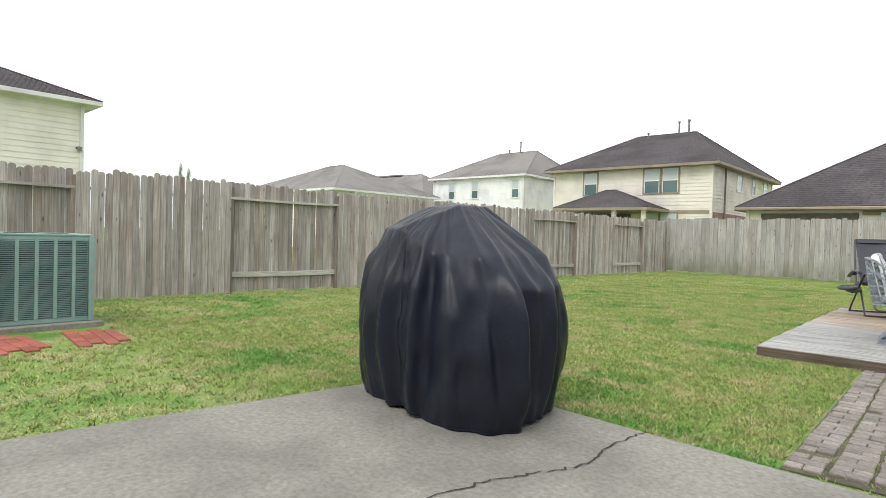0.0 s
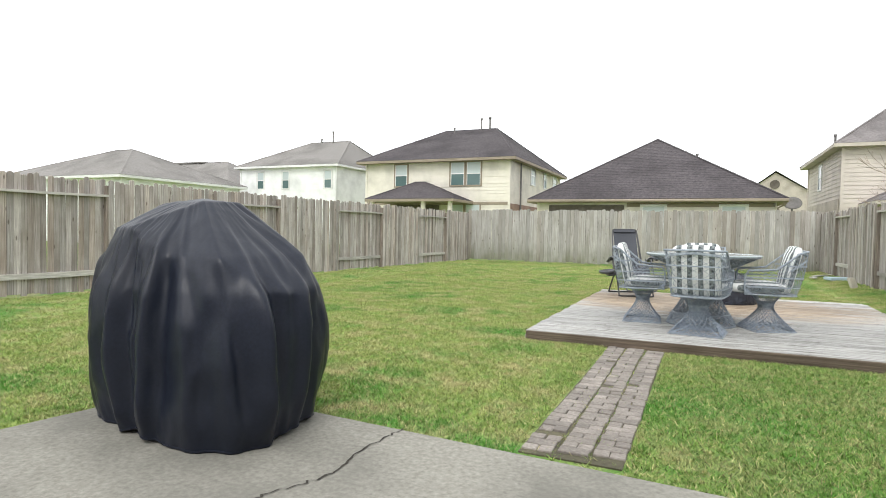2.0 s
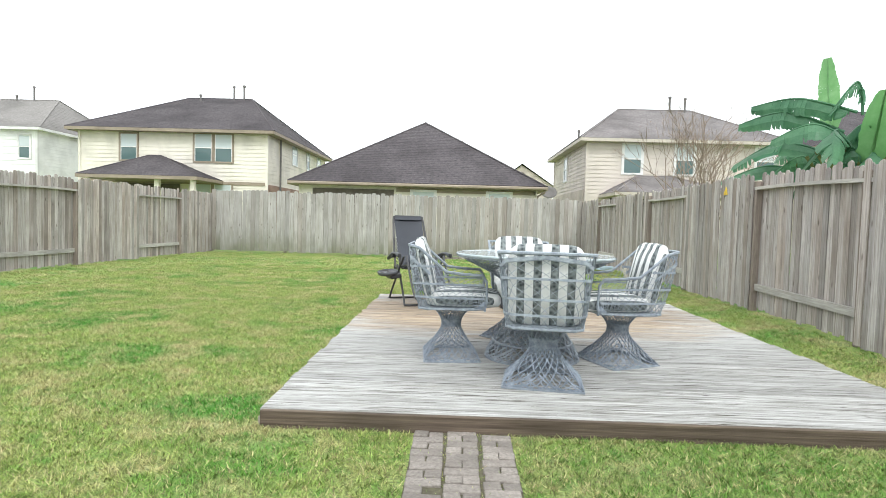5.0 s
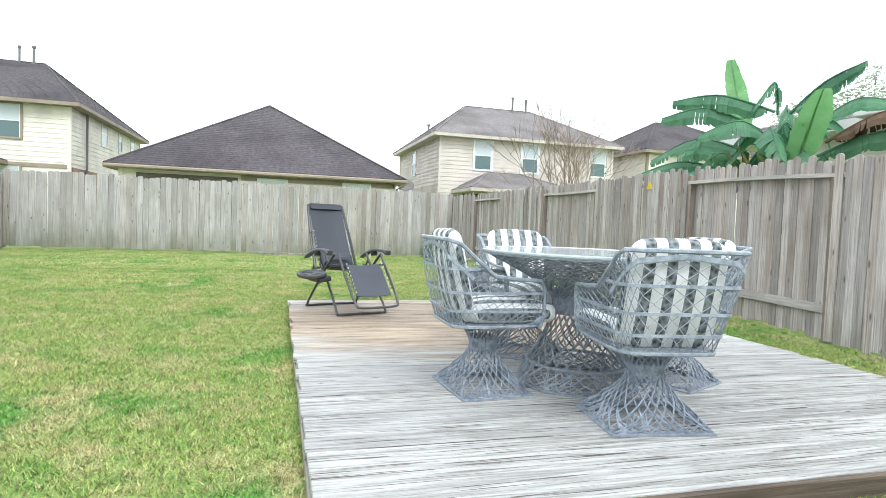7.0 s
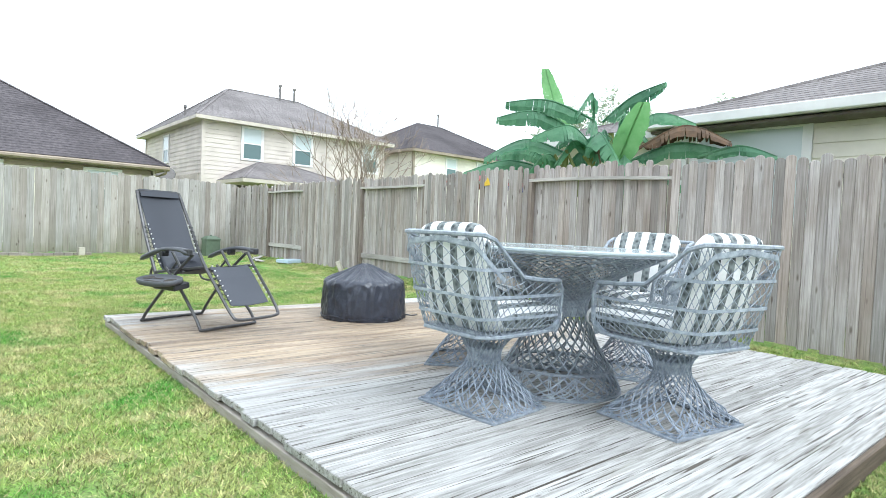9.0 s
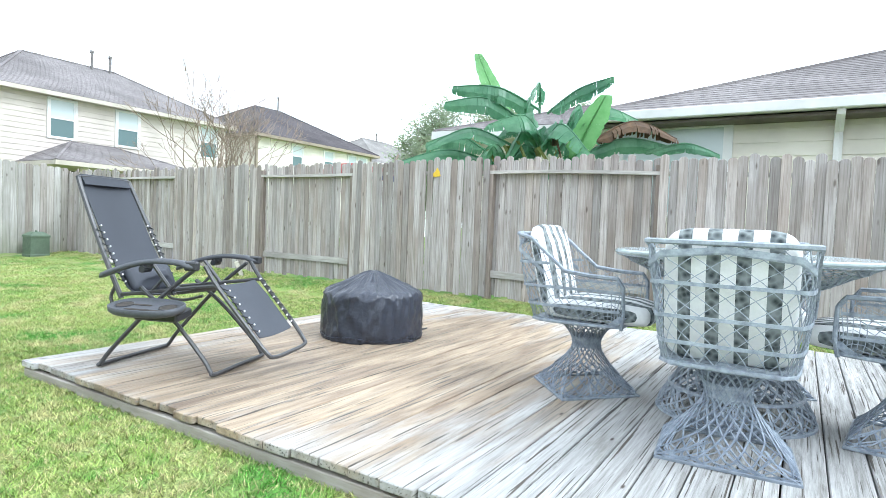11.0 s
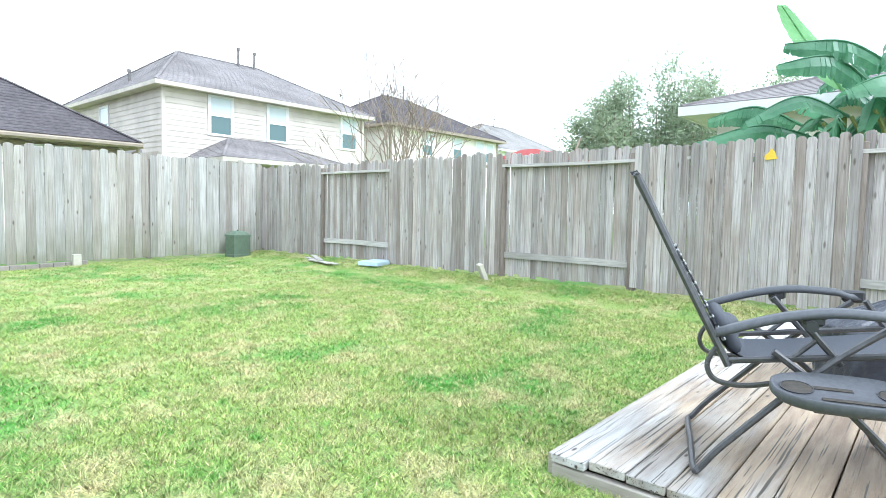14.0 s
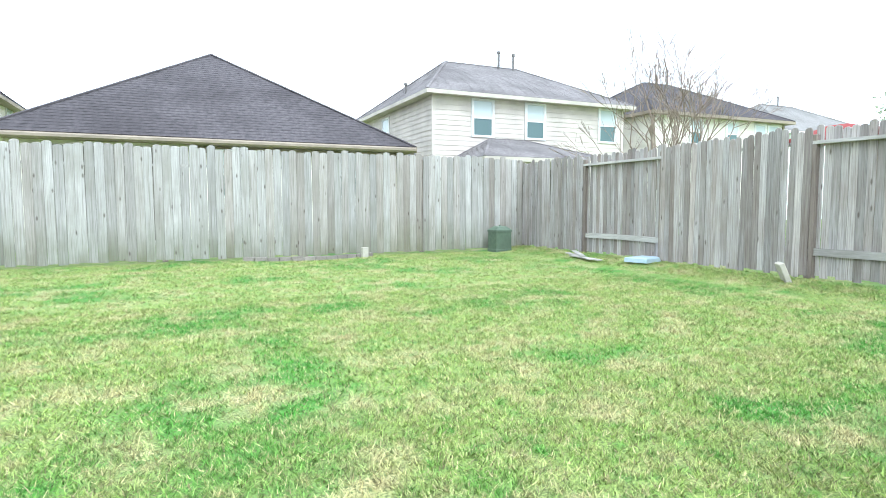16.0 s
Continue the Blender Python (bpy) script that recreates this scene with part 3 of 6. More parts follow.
def blades(count, x0, x1, y0, y1, high, wide, seed, tuft=6):
    r = np.random.RandomState(seed)
    x, y = r.uniform(x0, x1, count), r.uniform(y0, y1, count)
    # two thirds of the blades stand in tufts, with thatch showing between them
    tufted = 2 * count // 3
    owner = tufted + r.randint(0, (count - tufted) // tuft, tufted)
    x[:tufted] = x[owner] + r.normal(0, 0.013, tufted)
    y[:tufted] = y[owner] + r.normal(0, 0.013, tufted)
    keep = (x > -9.2 + (y - 7.3) * 0.0525 + 0.03) & (x < XR - 0.03) & (y < YB - 0.03)
    keep &= ~((x > DECK[0]) & (x < DECK[1]) & (y > DECK[2]) & (y < DECK[3]))
    keep &= ~((y < 5.77 - 0.055 * (x + 3.15)) & (x > -3.15 - 0.165 * (5.77 - y)))
    path = (x > -0.87) & (x < -0.34) & (y > 5.6) & (y < 8.72)
    joint = (np.abs(x + 0.681) < 0.016) | (np.abs(x + 0.513) < 0.016)
    keep &= ~path | (r.uniform(size=count) < np.where(joint, 0.5, 0.05))
    keep &= ~((x > -7.85) & (x < -6.75) & (y < 4.85))
    keep &= ~((x > -6.75) & (x < -5.8) & (y > 3.3) & (y < 4.75)) | (r.uniform(size=count) < 0.1)
    x, y = x[keep], y[keep]
    n = len(x)
    ss = lambda a, b, v: (lambda t: t * t * (3 - 2 * t))(np.clip((v - a) / (b - a), 0, 1))
    z = 0.09 * ss(2.1, 3.1, x) * ss(9, 13, y) - 0.002
    a, lean, h = r.uniform(0, 2 * np.pi, n), r.uniform(0.2, 1.6, n) * high, high * r.uniform(0.4, 1.15, n)
    d = r.uniform(0, 2 * np.pi, n)
    w = wide * r.uniform(0.6, 1.3, n)
    co = np.empty((n, 3, 3), np.float32)
    co[:, 0] = np.stack([x - np.cos(a) * w, y - np.sin(a) * w, z], 1)
    co[:, 1] = np.stack([x + np.cos(a) * w, y + np.sin(a) * w, z], 1)
    co[:, 2] = np.stack([x + np.cos(d) * lean, y + np.sin(d) * lean, z + h], 1)
    return co


def lawn(name, co, label):
    n = len(co)
    me = bpy.data.meshes.new(name)
    me.vertices.add(3 * n)
    me.vertices.foreach_set("co", co.ravel())
    me.loops.add(3 * n)
    me.loops.foreach_set("vertex_index", np.arange(3 * n, dtype=np.int32))
    me.polygons.add(n)
    me.polygons.foreach_set("loop_start", np.arange(0, 3 * n, 3, dtype=np.int32))
    me.update(calc_edges=True)
    me.materials.append(lawn_blade)
    tagged(new(name, me), label, "grass", kind="stuff")


lawn("lawn_grass", np.concatenate([
    blades(760000, -9.3, 3.15, 1.0, 23.5, 0.030, 0.0040, 1),
    blades(800000, -7.0, 2.9, 4.5, 19.0, 0.028, 0.0031, 2),
    blades(620000, -5.6, 1.6, 5.0, 15.6, 0.025, 0.0025, 3)]), "short green and straw-coloured lawn grass, uneven patches")

# ---- patio slab, crack, pavers ----
slab = Shape()
corner = [(-3.15, 5.77), (4.5, 5.35), (4.5, -3.0), (-4.6, -3.0)]
slab.rings([[(x, y, -0.1) for x, y in reversed(corner)], [(x, y, 0.022) for x, y in reversed(corner)], [(x * 0.996 - 0.004, y * 0.998 - 0.006, 0.03) for x, y in reversed(corner)]])
tagged(part("patio_slab", slab, concrete), "stained grey concrete patio slab with a crack", "patio", kind="structure")
crack = Shape()
line = [(-1.47, 5.67), (-1.50, 5.50), (-1.50, 5.22), (-1.48, 5.06), (-1.53, 4.89), (-1.61, 4.71), (-1.68, 4.55), (-1.72, 4.36), (-1.8, 4.1), (-1.95, 3.7), (-2.1, 3.2)]
pts = spline([(x, y, 0.034) for x, y in line], 6)
vs, fs = [], []
for i, p in enumerate(pts):
    w = 0.003 + 0.004 * rnd.random()
    j = Vector((rnd.uniform(-0.016, 0.016), rnd.uniform(-0.016, 0.016), 0))
    vs += [p + j + Vector((-w, -0.3 * w, 0)), p + j + Vector((w, 0.3 * w, 0))]
crack.add(vs, [(2 * i, 2 * i + 1, 2 * i + 3, 2 * i + 2) for i in range(len(pts) - 1)])
tagged(part("slab_crack", crack, dark_crack), "dark ragged crack in the concrete patio", "crack", kind="structure")


# ---- fences ----
def picket_mesh(w, h, thick, tip, material, name="picket"):
    c, b = min(0.026, w * 0.3), 0.004
    prof = [(-w / 2, 0), (w / 2, 0), (w / 2, h - c * tip), (w * 0.36, h - c * 0.42), (w * 0.16, h - 0.002), (-w * 0.16, h), (-w * 0.36, h - c * 0.38), (-w / 2, h - c * tip)]
    s, n = Shape(), len(prof)
    # the two faces are drawn in from the edges, so that a shallow groove runs between neighbours
    inner = [(x * (1 - 2 * b / w), z - (b if z > 0 else 0)) for x, z in prof]
    s.rings([[(x, -thick / 2, z) for x, z in inner], [(x, b - thick / 2, z) for x, z in prof], [(x, thick / 2 - b, z) for x, z in prof], [(x, thick / 2, z) for x, z in inner]])
    return s.mesh(name, material)


def fence(a, b, bounds, rail_first, width, height, material, label, out, top_wobble=0.02, z0=None):
    """A board fence from a to b along bounds; every second bay shows its rails. out: the side on which the camera walks."""
    a, b = Vector((*a, 0)), Vector((*b, 0))
    along = (b - a).normalized()
    turn = math.degrees(math.atan2(along.y, along.x))
    side = Vector((-along.y, along.x, 0)) * out
    body = thing("fence", label, "fence", kind="structure")
    meshes = [picket_mesh(width * k, height + d, 0.016, t, material) for k, d, t in ((0.975, 0, 1.1), (0.96, 0.012, 0.9), (0.985, -0.012, 1.2), (0.97, 0.02, 1.0), (0.98, -0.02, 0.95))]
    zz = z0 or (lambda p: ground_z(p.x, p.y))
    shown = rail_first
    for s0, s1 in zip(bounds, bounds[1:]):
        off = -0.045 if shown else 0.045
        n = round((s1 - s0) / width)
        step = (s1 - s0) / n
        for i in range(n):
            p = a + along * (s0 + (i + 0.5) * step) + side * (off + rnd.uniform(-0.006, 0.006))
            ob = new("picket", rnd.choice(meshes))
            ob.parent = body
            ob.matrix_world = pose(p.x, p.y, zz(p) + 0.025 + rnd.uniform(-top_wobble, top_wobble), rnd.uniform(-0.5, 0.5), rnd.gauss(0, 0.13), turn + rnd.uniform(-3, 3) + (180 if rnd.random() < 0.5 else 0))
        for zr in (0.27, 1.55):
            sag = rnd.uniform(-0.012, 0.012)
            rail, cs = Shape(), []
            for k in range(7):
                p = a + along * (s0 + (s1 - s0) * k / 6)
                z = zz(p) + zr + sag * math.sin(math.pi * k / 6)
                # the lower rail stands on edge, the upper one lies flat; both touch the boards
                hh, deep = (0.085, 0.038) if zr < 1 else (0.038, 0.075)
                near, far = (-0.036, deep - 0.036) if shown else (0.036 - deep, 0.036)
                u, w = side * near, side * far
                cs.append([p + u + Vector((0, 0, z)), p + w + Vector((0, 0, z)), p + w + Vector((0, 0, z + hh)), p + u + Vector((0, 0, z + hh))])
            rail.rings(cs)
            part("rail", rail, rail_wood, body)
        shown = not shown and rail_first is not None
    for s in bounds:
        p = a + along * s - side * 0.008
        post = Shape().box(-0.044, 0.044, -0.044, 0.044, 0, height - 0.06, 0.006)
        ob = part("post", post, post_wood, body)
        ob.matrix_world = pose(p.x, p.y, zz(p), 0, rnd.uniform(-0.4, 0.4), turn)
    return body


def bays(ys_, f):
    return [math.hypot(f(y) - f(ys_[0]), y - ys_[0]) for y in ys_]


LY = [0.9, 3.0, 5.1, 7.3, 9.4, 11.5, 13.4, 15.5, 17.6, 19.7, 21.7, 23.47]
fence((left_x(LY[0]), LY[0]), (left_x(LY[-1]), LY[-1]), bays(LY, left_x), False, 0.092, 1.80, brown_picket, "weathered grey-brown wooden picket fence, alternating bays with rails", -1)
RY = [4.5, 6.7, 8.9, 11.18, 13.19, 15.41, 17.33, 19.6, 21.46, 23.44]
fence((XR, RY[0]), (XR, RY[-1]), [y - RY[0] for y in RY], False, 0.092, 1.72, picket_wood, "weathered grey-brown wooden picket fence beside the deck", 1)
x0, x1 = left_x(YB) + 0.06, XR - 0.06
fence((x1, YB), (x0, YB), [k * (x1 - x0) / 5 for k in range(6)], None, 0.135, 1.86, back_wood, "tall grey weathered board fence with mossy foot", 1, z0=lambda p: 0.03)

# ---- deck ----
dx0, dx1, dy0, dy1, dz = DECK
deck = thing("deck", "low weathered wooden deck of wide grey boards", "deck", kind="structure")
n_planks = 34
pitch_y = (dy1 - dy0) / n_planks
plank_meshes = []
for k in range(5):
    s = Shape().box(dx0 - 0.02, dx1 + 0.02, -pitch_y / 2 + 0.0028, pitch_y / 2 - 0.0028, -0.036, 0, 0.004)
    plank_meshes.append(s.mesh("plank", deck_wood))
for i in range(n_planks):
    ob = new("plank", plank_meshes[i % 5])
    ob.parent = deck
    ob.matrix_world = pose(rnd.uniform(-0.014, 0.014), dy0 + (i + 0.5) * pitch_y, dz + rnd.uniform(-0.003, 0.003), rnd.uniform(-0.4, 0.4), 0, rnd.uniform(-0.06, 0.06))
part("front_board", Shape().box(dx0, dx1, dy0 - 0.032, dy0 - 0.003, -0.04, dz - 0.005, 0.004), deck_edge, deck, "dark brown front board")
for x, nm in ((dx0, "side_board"), (dx1, "side_board")):
    part(nm, Shape().box(x - 0.02, x + 0.018, dy0, dy1, -0.04, dz - 0.050, 0.004), deck_side, deck)
part("back_board", Shape().box(dx0, dx1, dy1, dy1 + 0.03, -0.04, dz - 0.02, 0.004), deck_side, deck)
# solid filler block added below the planks, dark behind their gaps
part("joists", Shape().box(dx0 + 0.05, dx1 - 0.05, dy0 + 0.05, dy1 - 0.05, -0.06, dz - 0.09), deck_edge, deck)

# ---- brick path ----
path = thing("brick_path", "narrow path of worn grey-brown bricks with grassy joints", "path", kind="structure")
part("bed", Shape().box(-0.85, -0.35, 5.72, 8.69, -0.02, 0.008), soil, path)
brick_m = {w: [Shape().box(-w / 2 * k, w / 2 * k, -0.037 * j_, 0.037 * j_, -0.03, 0.0, 0.004).mesh("brick", paver_grey) for k, j_ in ((1, 1), (0.96, 1.05), (0.98, 0.95))] for w in (0.156, 0.0755)}
for col in range(3):
    y, row = 5.80 + 0.03 * col, col
    while y < 8.68:
        cx = -0.845 + 0.08 + col * 0.168 + 0.006 * math.sin(y * 2 + col)
        wides = (0.156,) if row % 2 else (0.0755, 0.0755)
        for k, w in enumerate(wides):
            if rnd.random() > 0.02:
                ob = new("brick", rnd.choice(brick_m[w]))
                ob.parent = path
                ob.matrix_world = pose(cx + (0 if len(wides) == 1 else (k - 0.5) * 0.079) + rnd.uniform(-0.004, 0.004), y + rnd.uniform(-0.004, 0.004), 0.019 + rnd.uniform(-0.003, 0.003), rnd.uniform(-1.6, 1.6), rnd.uniform(-1.6, 1.6), rnd.gauss(0, 1.8))
        y += 0.079
        row += 1

for qx, qy, cols, rows_, rot in ((-6.24, 4.47, 4, 2, -6), (-6.28, 3.70, 4, 3, 4)):
    pad = thing("paver_patch", "patch of red concrete pavers sunk in the lawn", "pavers", "paver patches", pose(qx, qy, 0.0, 0, 0, rot), kind="structure")
    pm = Shape().box(-0.108, 0.108, -0.052, 0.052, -0.04, 0.0, 0.005).mesh("paver", paver_red)
    for j in range(rows_ * 2):
        for i in range(cols):
            if j % 2 and i == cols - 1:
                continue
            ob = new("paver", pm)
            ob.parent = pad
            ob.matrix_basis = pose((i - cols / 2 + 0.5 + (0.5 if j % 2 else 0)) * 0.222, (j - rows_ + 0.5) * 0.109, 0.018 + rnd.uniform(-0.002, 0.002), rnd.uniform(-0.8, 0.8), rnd.uniform(-0.8, 0.8), rnd.uniform(-1, 1))


# ---- houses ----
def wall_boards(s, p, q, z0, z1, course=0.19):
    """Lap siding: boards that lean out at their foot, from p to q, seen from the right of p-q."""
    p, q = Vector((*p, 0)), Vector((*q, 0))
    d = (q - p).normalized()
    out = Vector((d.y, -d.x, 0))
    n = max(1, round((z1 - z0) / course))
    vs = []
    for i in range(n):
        a, b = z0 + (z1 - z0) * i / n, z0 + (z1 - z0) * (i + 1) / n
        lo, hi = out * 0.024, out * 0.004
        vs += [p + lo + Vector((0, 0, a)), q + lo + Vector((0, 0, a)), p + hi + Vector((0, 0, b)), q + hi + Vector((0, 0, b))]
    s.add(vs, [(2 * k, 2 * k + 1, 2 * k + 3, 2 * k + 2) for k in range(2 * n - 1)])


def slope(s, e0, e1, r0, r1, course=0.16):
    """A roof slope in lapped courses from the eave e0-e1 up to the ridge r0-r1."""
    e0, e1, r0, r1 = Vector(e0), Vector(e1), Vector(r0), Vector(r1)
    n = max(2, round(((r0 + r1) / 2 - (e0 + e1) / 2).length / course))
    up = (e1 - e0).cross((r0 + r1) / 2 - (e0 + e1) / 2).normalized()
    if up.z < 0:
        up = -up
    vs, k = [e0 - up * 0.012, e1 - up * 0.012], up * 0.0045
    for i in range(n):
        a, b = i / n, (i + 1) / n
        vs += [e0.lerp(r0, a) + k, e1.lerp(r1, a) + k, e0.lerp(r0, b) - k * 0.3, e1.lerp(r1, b) - k * 0.3]
    s.add(vs, [(2 * j, 2 * j + 1, 2 * j + 3, 2 * j + 2) for j in range(2 * n)])


def hip_roof(parent, x0, x1, y0, y1, z, xa, xb, ya, yb, zr, material, fascia, name="roof", over=0.0):
    """A hipped roof on the rectangle, with a ridge from (xa, ya) to (xb, yb), fascia boards and soffit."""
    s = Shape()
    A, B = (xa, ya, zr), (xb, yb, zr)
    along_x = abs(xb - xa) >= abs(yb - ya)
    c = [(x0, y0, z), (x1, y0, z), (x1, y1, z), (x0, y1, z)]
    if along_x:
        ends = [(c[0], c[1], A, B), (c[1], c[2], B, B), (c[2], c[3], B, A), (c[3], c[0], A, A)]
    else:
        ends = [(c[0], c[1], A, A), (c[1], c[2], A, B), (c[2], c[3], B, B), (c[3], c[0], B, A)]
    for e in ends:
        slope(s, *e)
    roof = part(name, s, material, parent)
    f = Shape()
    for (ax, ay), (bx, by) in (((x0, y0), (x1, y0)), ((x1, y0), (x1, y1)), ((x1, y1), (x0, y1)), ((x0, y1), (x0, y0))):
        if ay == by:
            f.box(min(ax, bx) - 0.03, max(ax, bx) + 0.03, ay - 0.03, ay + 0.03, z - 0.16, z - 0.016)
        else:
            f.box(ax - 0.028, ax + 0.028, min(ay, by) + 0.03, max(ay, by) - 0.03, z - 0.158, z - 0.018)
    part("fascia", f, fascia, roof)
    part("soffit", Shape().box(x0 + 0.032, x1 - 0.032, y0 + 0.032, y1 - 0.032, z - 0.15, z - 0.125), fascia, roof)
    cap = Shape()
    for p, q in ((c[0], A), (c[1], B if along_x else A), (A, B), (c[2], B), (c[3], A if along_x else B)):
        if (Vector(p) - Vector(q)).length > 0.1:
            cap.tube([p, q], 0.07, 5, flat=0.45)
    part("ridge_cap", cap, material, roof)
    return roof


def window(parent, centre, w, h, facing, frame_mat, blind=0.5, name="window"):
    """A sash window in its frame. facing: degrees of the wall's outward normal about z, 0 is -y."""
    m = pose(*centre, 0, 0, facing)
    body = part(name, Shape().box(-w / 2 - 0.09, w / 2 + 0.09, -0.05, 0.03, -h / 2 - 0.09, -h / 2, 0.008).box(-w / 2 - 0.09, w / 2 + 0.09, -0.05, 0.03, h / 2, h / 2 + 0.09, 0.008)
                .box(-w / 2 - 0.09, -w / 2, -0.048, 0.03, -h / 2, h / 2).box(w / 2, w / 2 + 0.09, -0.048, 0.03, -h / 2, h / 2), frame_mat, parent)
    body.matrix_world = m
    part("sash", Shape().box(-w / 2, w / 2, -0.04, 0.0, -0.025, 0.025).box(-w / 2, -w / 2 + 0.035, -0.036, 0, -h / 2, h / 2).box(w / 2 - 0.035, w / 2, -0.036, 0, -h / 2, h / 2), white_trim, body)
    part("pane", Shape().box(-w / 2 + 0.03, w / 2 - 0.03, -0.026, -0.012, 0.02, h / 2), pane_blind if blind else pane_dark, body)
    part("pane", Shape().box(-w / 2 + 0.03, w / 2 - 0.03, -0.018, -0.006, -h / 2, -0.02), pane_dark if blind < 1 else pane_blind, body)
    return body


def house(label, x0, x1, y0, y1, eave, ridge, siding, roof_mat, fascia, over=0.4, brick_to=0.0, corner_mat=None):
    h = thing("house", label, "house")
    for p, q in (((x0, y0), (x1, y0)), ((x1, y0), (x1, y1)), ((x1, y1), (x0, y1)), ((x0, y1), (x0, y0))):
        w = Shape()
        wall_boards(w, p, q, brick_to, eave - 0.1)
        part("wall", w, siding, h)
    part("core", Shape().box(x0 + 0.02, x1 - 0.02, y0 + 0.02, y1 - 0.02, 0, eave - 0.12), siding, h)
    if brick_to:
        part("brick_base", Shape().box(x0 - 0.03, x1 + 0.03, y0 - 0.02, y1 + 0.03, 0, brick_to), brick_wall, h, "brown brick lower wall")
    for cx, cy in ((x0, y0), (x1, y0), (x1, y1), (x0, y1)):
        part("corner_board", Shape().box(cx - 0.06, cx + 0.06, cy - 0.06, cy + 0.06, brick_to, eave - 0.12), corner_mat or fascia, h)
    hip_roof(h, x0 - over, x1 + over, y0 - over, y1 + over, eave, *ridge, roof_mat, fascia)
    return h


def vent(parent, x, y, z, h, r=0.05):
    part("vent_pipe", Shape().lathe([(r * 1.8, z - 0.5), (r * 1.8, z - 0.3), (r, z - 0.28), (r, z + h - 0.1), (r * 1.5, z + h - 0.1), (r * 1.5, z + h)], 10, (x, y)), pipe_mat, parent)


def downspout(parent, x, y, z0, z1, material):
    part("downspout", Shape().box(x - 0.045, x + 0.045, y - 0.06, y, z0, z1, 0.008), material, parent)


# two-storey cream house behind the left corner
hb = house("two-storey cream house with lap siding and a dark hip roof", -19.3, -10.05, 33.75, 45.6, 5.25, (-16.7, -13.0, 39.8, 39.8, 8.0), cream, shingle_dark, tan_trim, 0.45, corner_mat=cream)
window(hb, (-16.86, 33.74, 4.36), 0.80, 1.25, 0, tan_trim)
window(hb, (-13.18, 33.74, 4.40), 0.84, 1.30, 0, tan_trim)
window(hb, (-12.18, 33.74, 4.40), 0.84, 1.30, 0, tan_trim)
window(hb, (-13.2, 33.74, 2.0), 0.84, 1.3, 0, tan_trim)
window(hb, (-12.2, 33.74, 2.0), 0.84, 1.3, 0, tan_trim)
window(hb, (-10.04, 38.4, 4.65), 0.9, 1.1, 90, white_trim, 1)
window(hb, (-10.04, 41.3, 4.65), 0.6, 1.1, 90, white_trim, 0.5)
window(hb, (-10.04, 44.0, 4.65), 0.9, 1.1, 90, white_trim, 1)
part("brick_panel", Shape().box(-10.02, -9.99, 33.9, 45.5, 0, 2.7), brick_wall, hb, "brown brick lower side wall")
part("belt_board", Shape().box(-19.3, -10.0, 33.70, 33.74, 2.62, 2.78), tan_trim, hb)
downspout(hb, -9.94, 35.6, 0, 5.1, pipe_mat)
vent(hb, -14.0, 39.6, 7.95, 0.75)
vent(hb, -13.4, 39.6, 7.95, 0.8, 0.06)
vent(hb, -15.8, 39.2, 7.8, 0.3)
hip_roof(hb, -17.6, -12.2, 30.9, 34.0, 2.82, -15.8, -15.2, 33.6, 33.6, 3.95, shingle_dark, tan_trim, "porch_roof")
for px in (-17.3, -14.1, -12.5):
    part("porch_post", Shape().box(px - 0.1, px + 0.1, 31.1, 31.3, 0, 2.68, 0.01), cream, hb)
# dark sheet on the house wall stands for the shade inside the porch
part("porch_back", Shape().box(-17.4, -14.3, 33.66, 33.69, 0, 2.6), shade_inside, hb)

# white two-storey house further left
hw = house("two-storey white house with a grey hip roof", -32.6, -23.85, 37.0, 46.0, 5.65, (-29.4, -25.8, 41.5, 41.5, 8.0), white_siding, shingle_grey, white_trim, 0.35)
for cx in (-30.65, -28.3, -24.55):
    window(hw, (cx, 36.99, 4.6), 0.62, 1.2, 0, white_trim)
window(hw, (-23.84, 43.4, 4.8), 0.8, 1.2, 90, white_trim, 0)
vent(hw, -27.2, 41.3, 7.9, 0.9)
vent(hw, -28.3, 41.3, 7.9, 0.35)

# low roofs beyond the left fence
hf = house("low house with a weathered brown-grey hip roof", -41.5, -30.0, 25.1, 34.1, 3.9, (-36.2, -34.6, 29.3, 29.3, 6.05), white_siding, shingle_grey, white_trim, 0.4)
hg = house("low house with a long brown-grey roof", -50.5, -33.6, 36.8, 45.0, 4.0, (-46.0, -38.0, 41.0, 41.0, 6.7), cream, shingle_grey, tan_trim, 0.4)
part("solar_panel", Shape().box(-45.0, -40.5, 40.75, 41.25, 6.66, 6.78, 0.01), pipe_mat, hg)
vent(hf, -39.0, 29.0, 5.0, 0.5)

# neighbour beyond the left fence
ha = house("two-storey cream house with white eaves behind the fence", -36.0, -23.15, -4.0, 9.05, 5.35, (-31.0, -29.0, 2.5, 2.5, 8.2), pale_siding, shingle_dark, white_trim, 0.48)
part("wall_lamp", Shape().tube([(-23.1, 8.9, 3.7), (-22.98, 8.95, 3.72)], 0.05, 8).box(-23.05, -22.93, 8.9, 9.02, 3.6, 3.75, 0.01), pipe_mat, ha)

# single-storey house behind the back fence
hr = house("single-storey cream house with a broad dark hip roof", -7.1, 2.4, 29.1, 40.0, 2.62, (-2.36, -2.36, 33.7, 36.0, 5.85), cream, shingle_dark, tan_trim, 0.4, corner_mat=cream)
part("gutter", Shape().tube([(-7.5, 28.66, 2.53), (2.8, 28.66, 2.53)], 0.06, 6), tan_trim, hr)
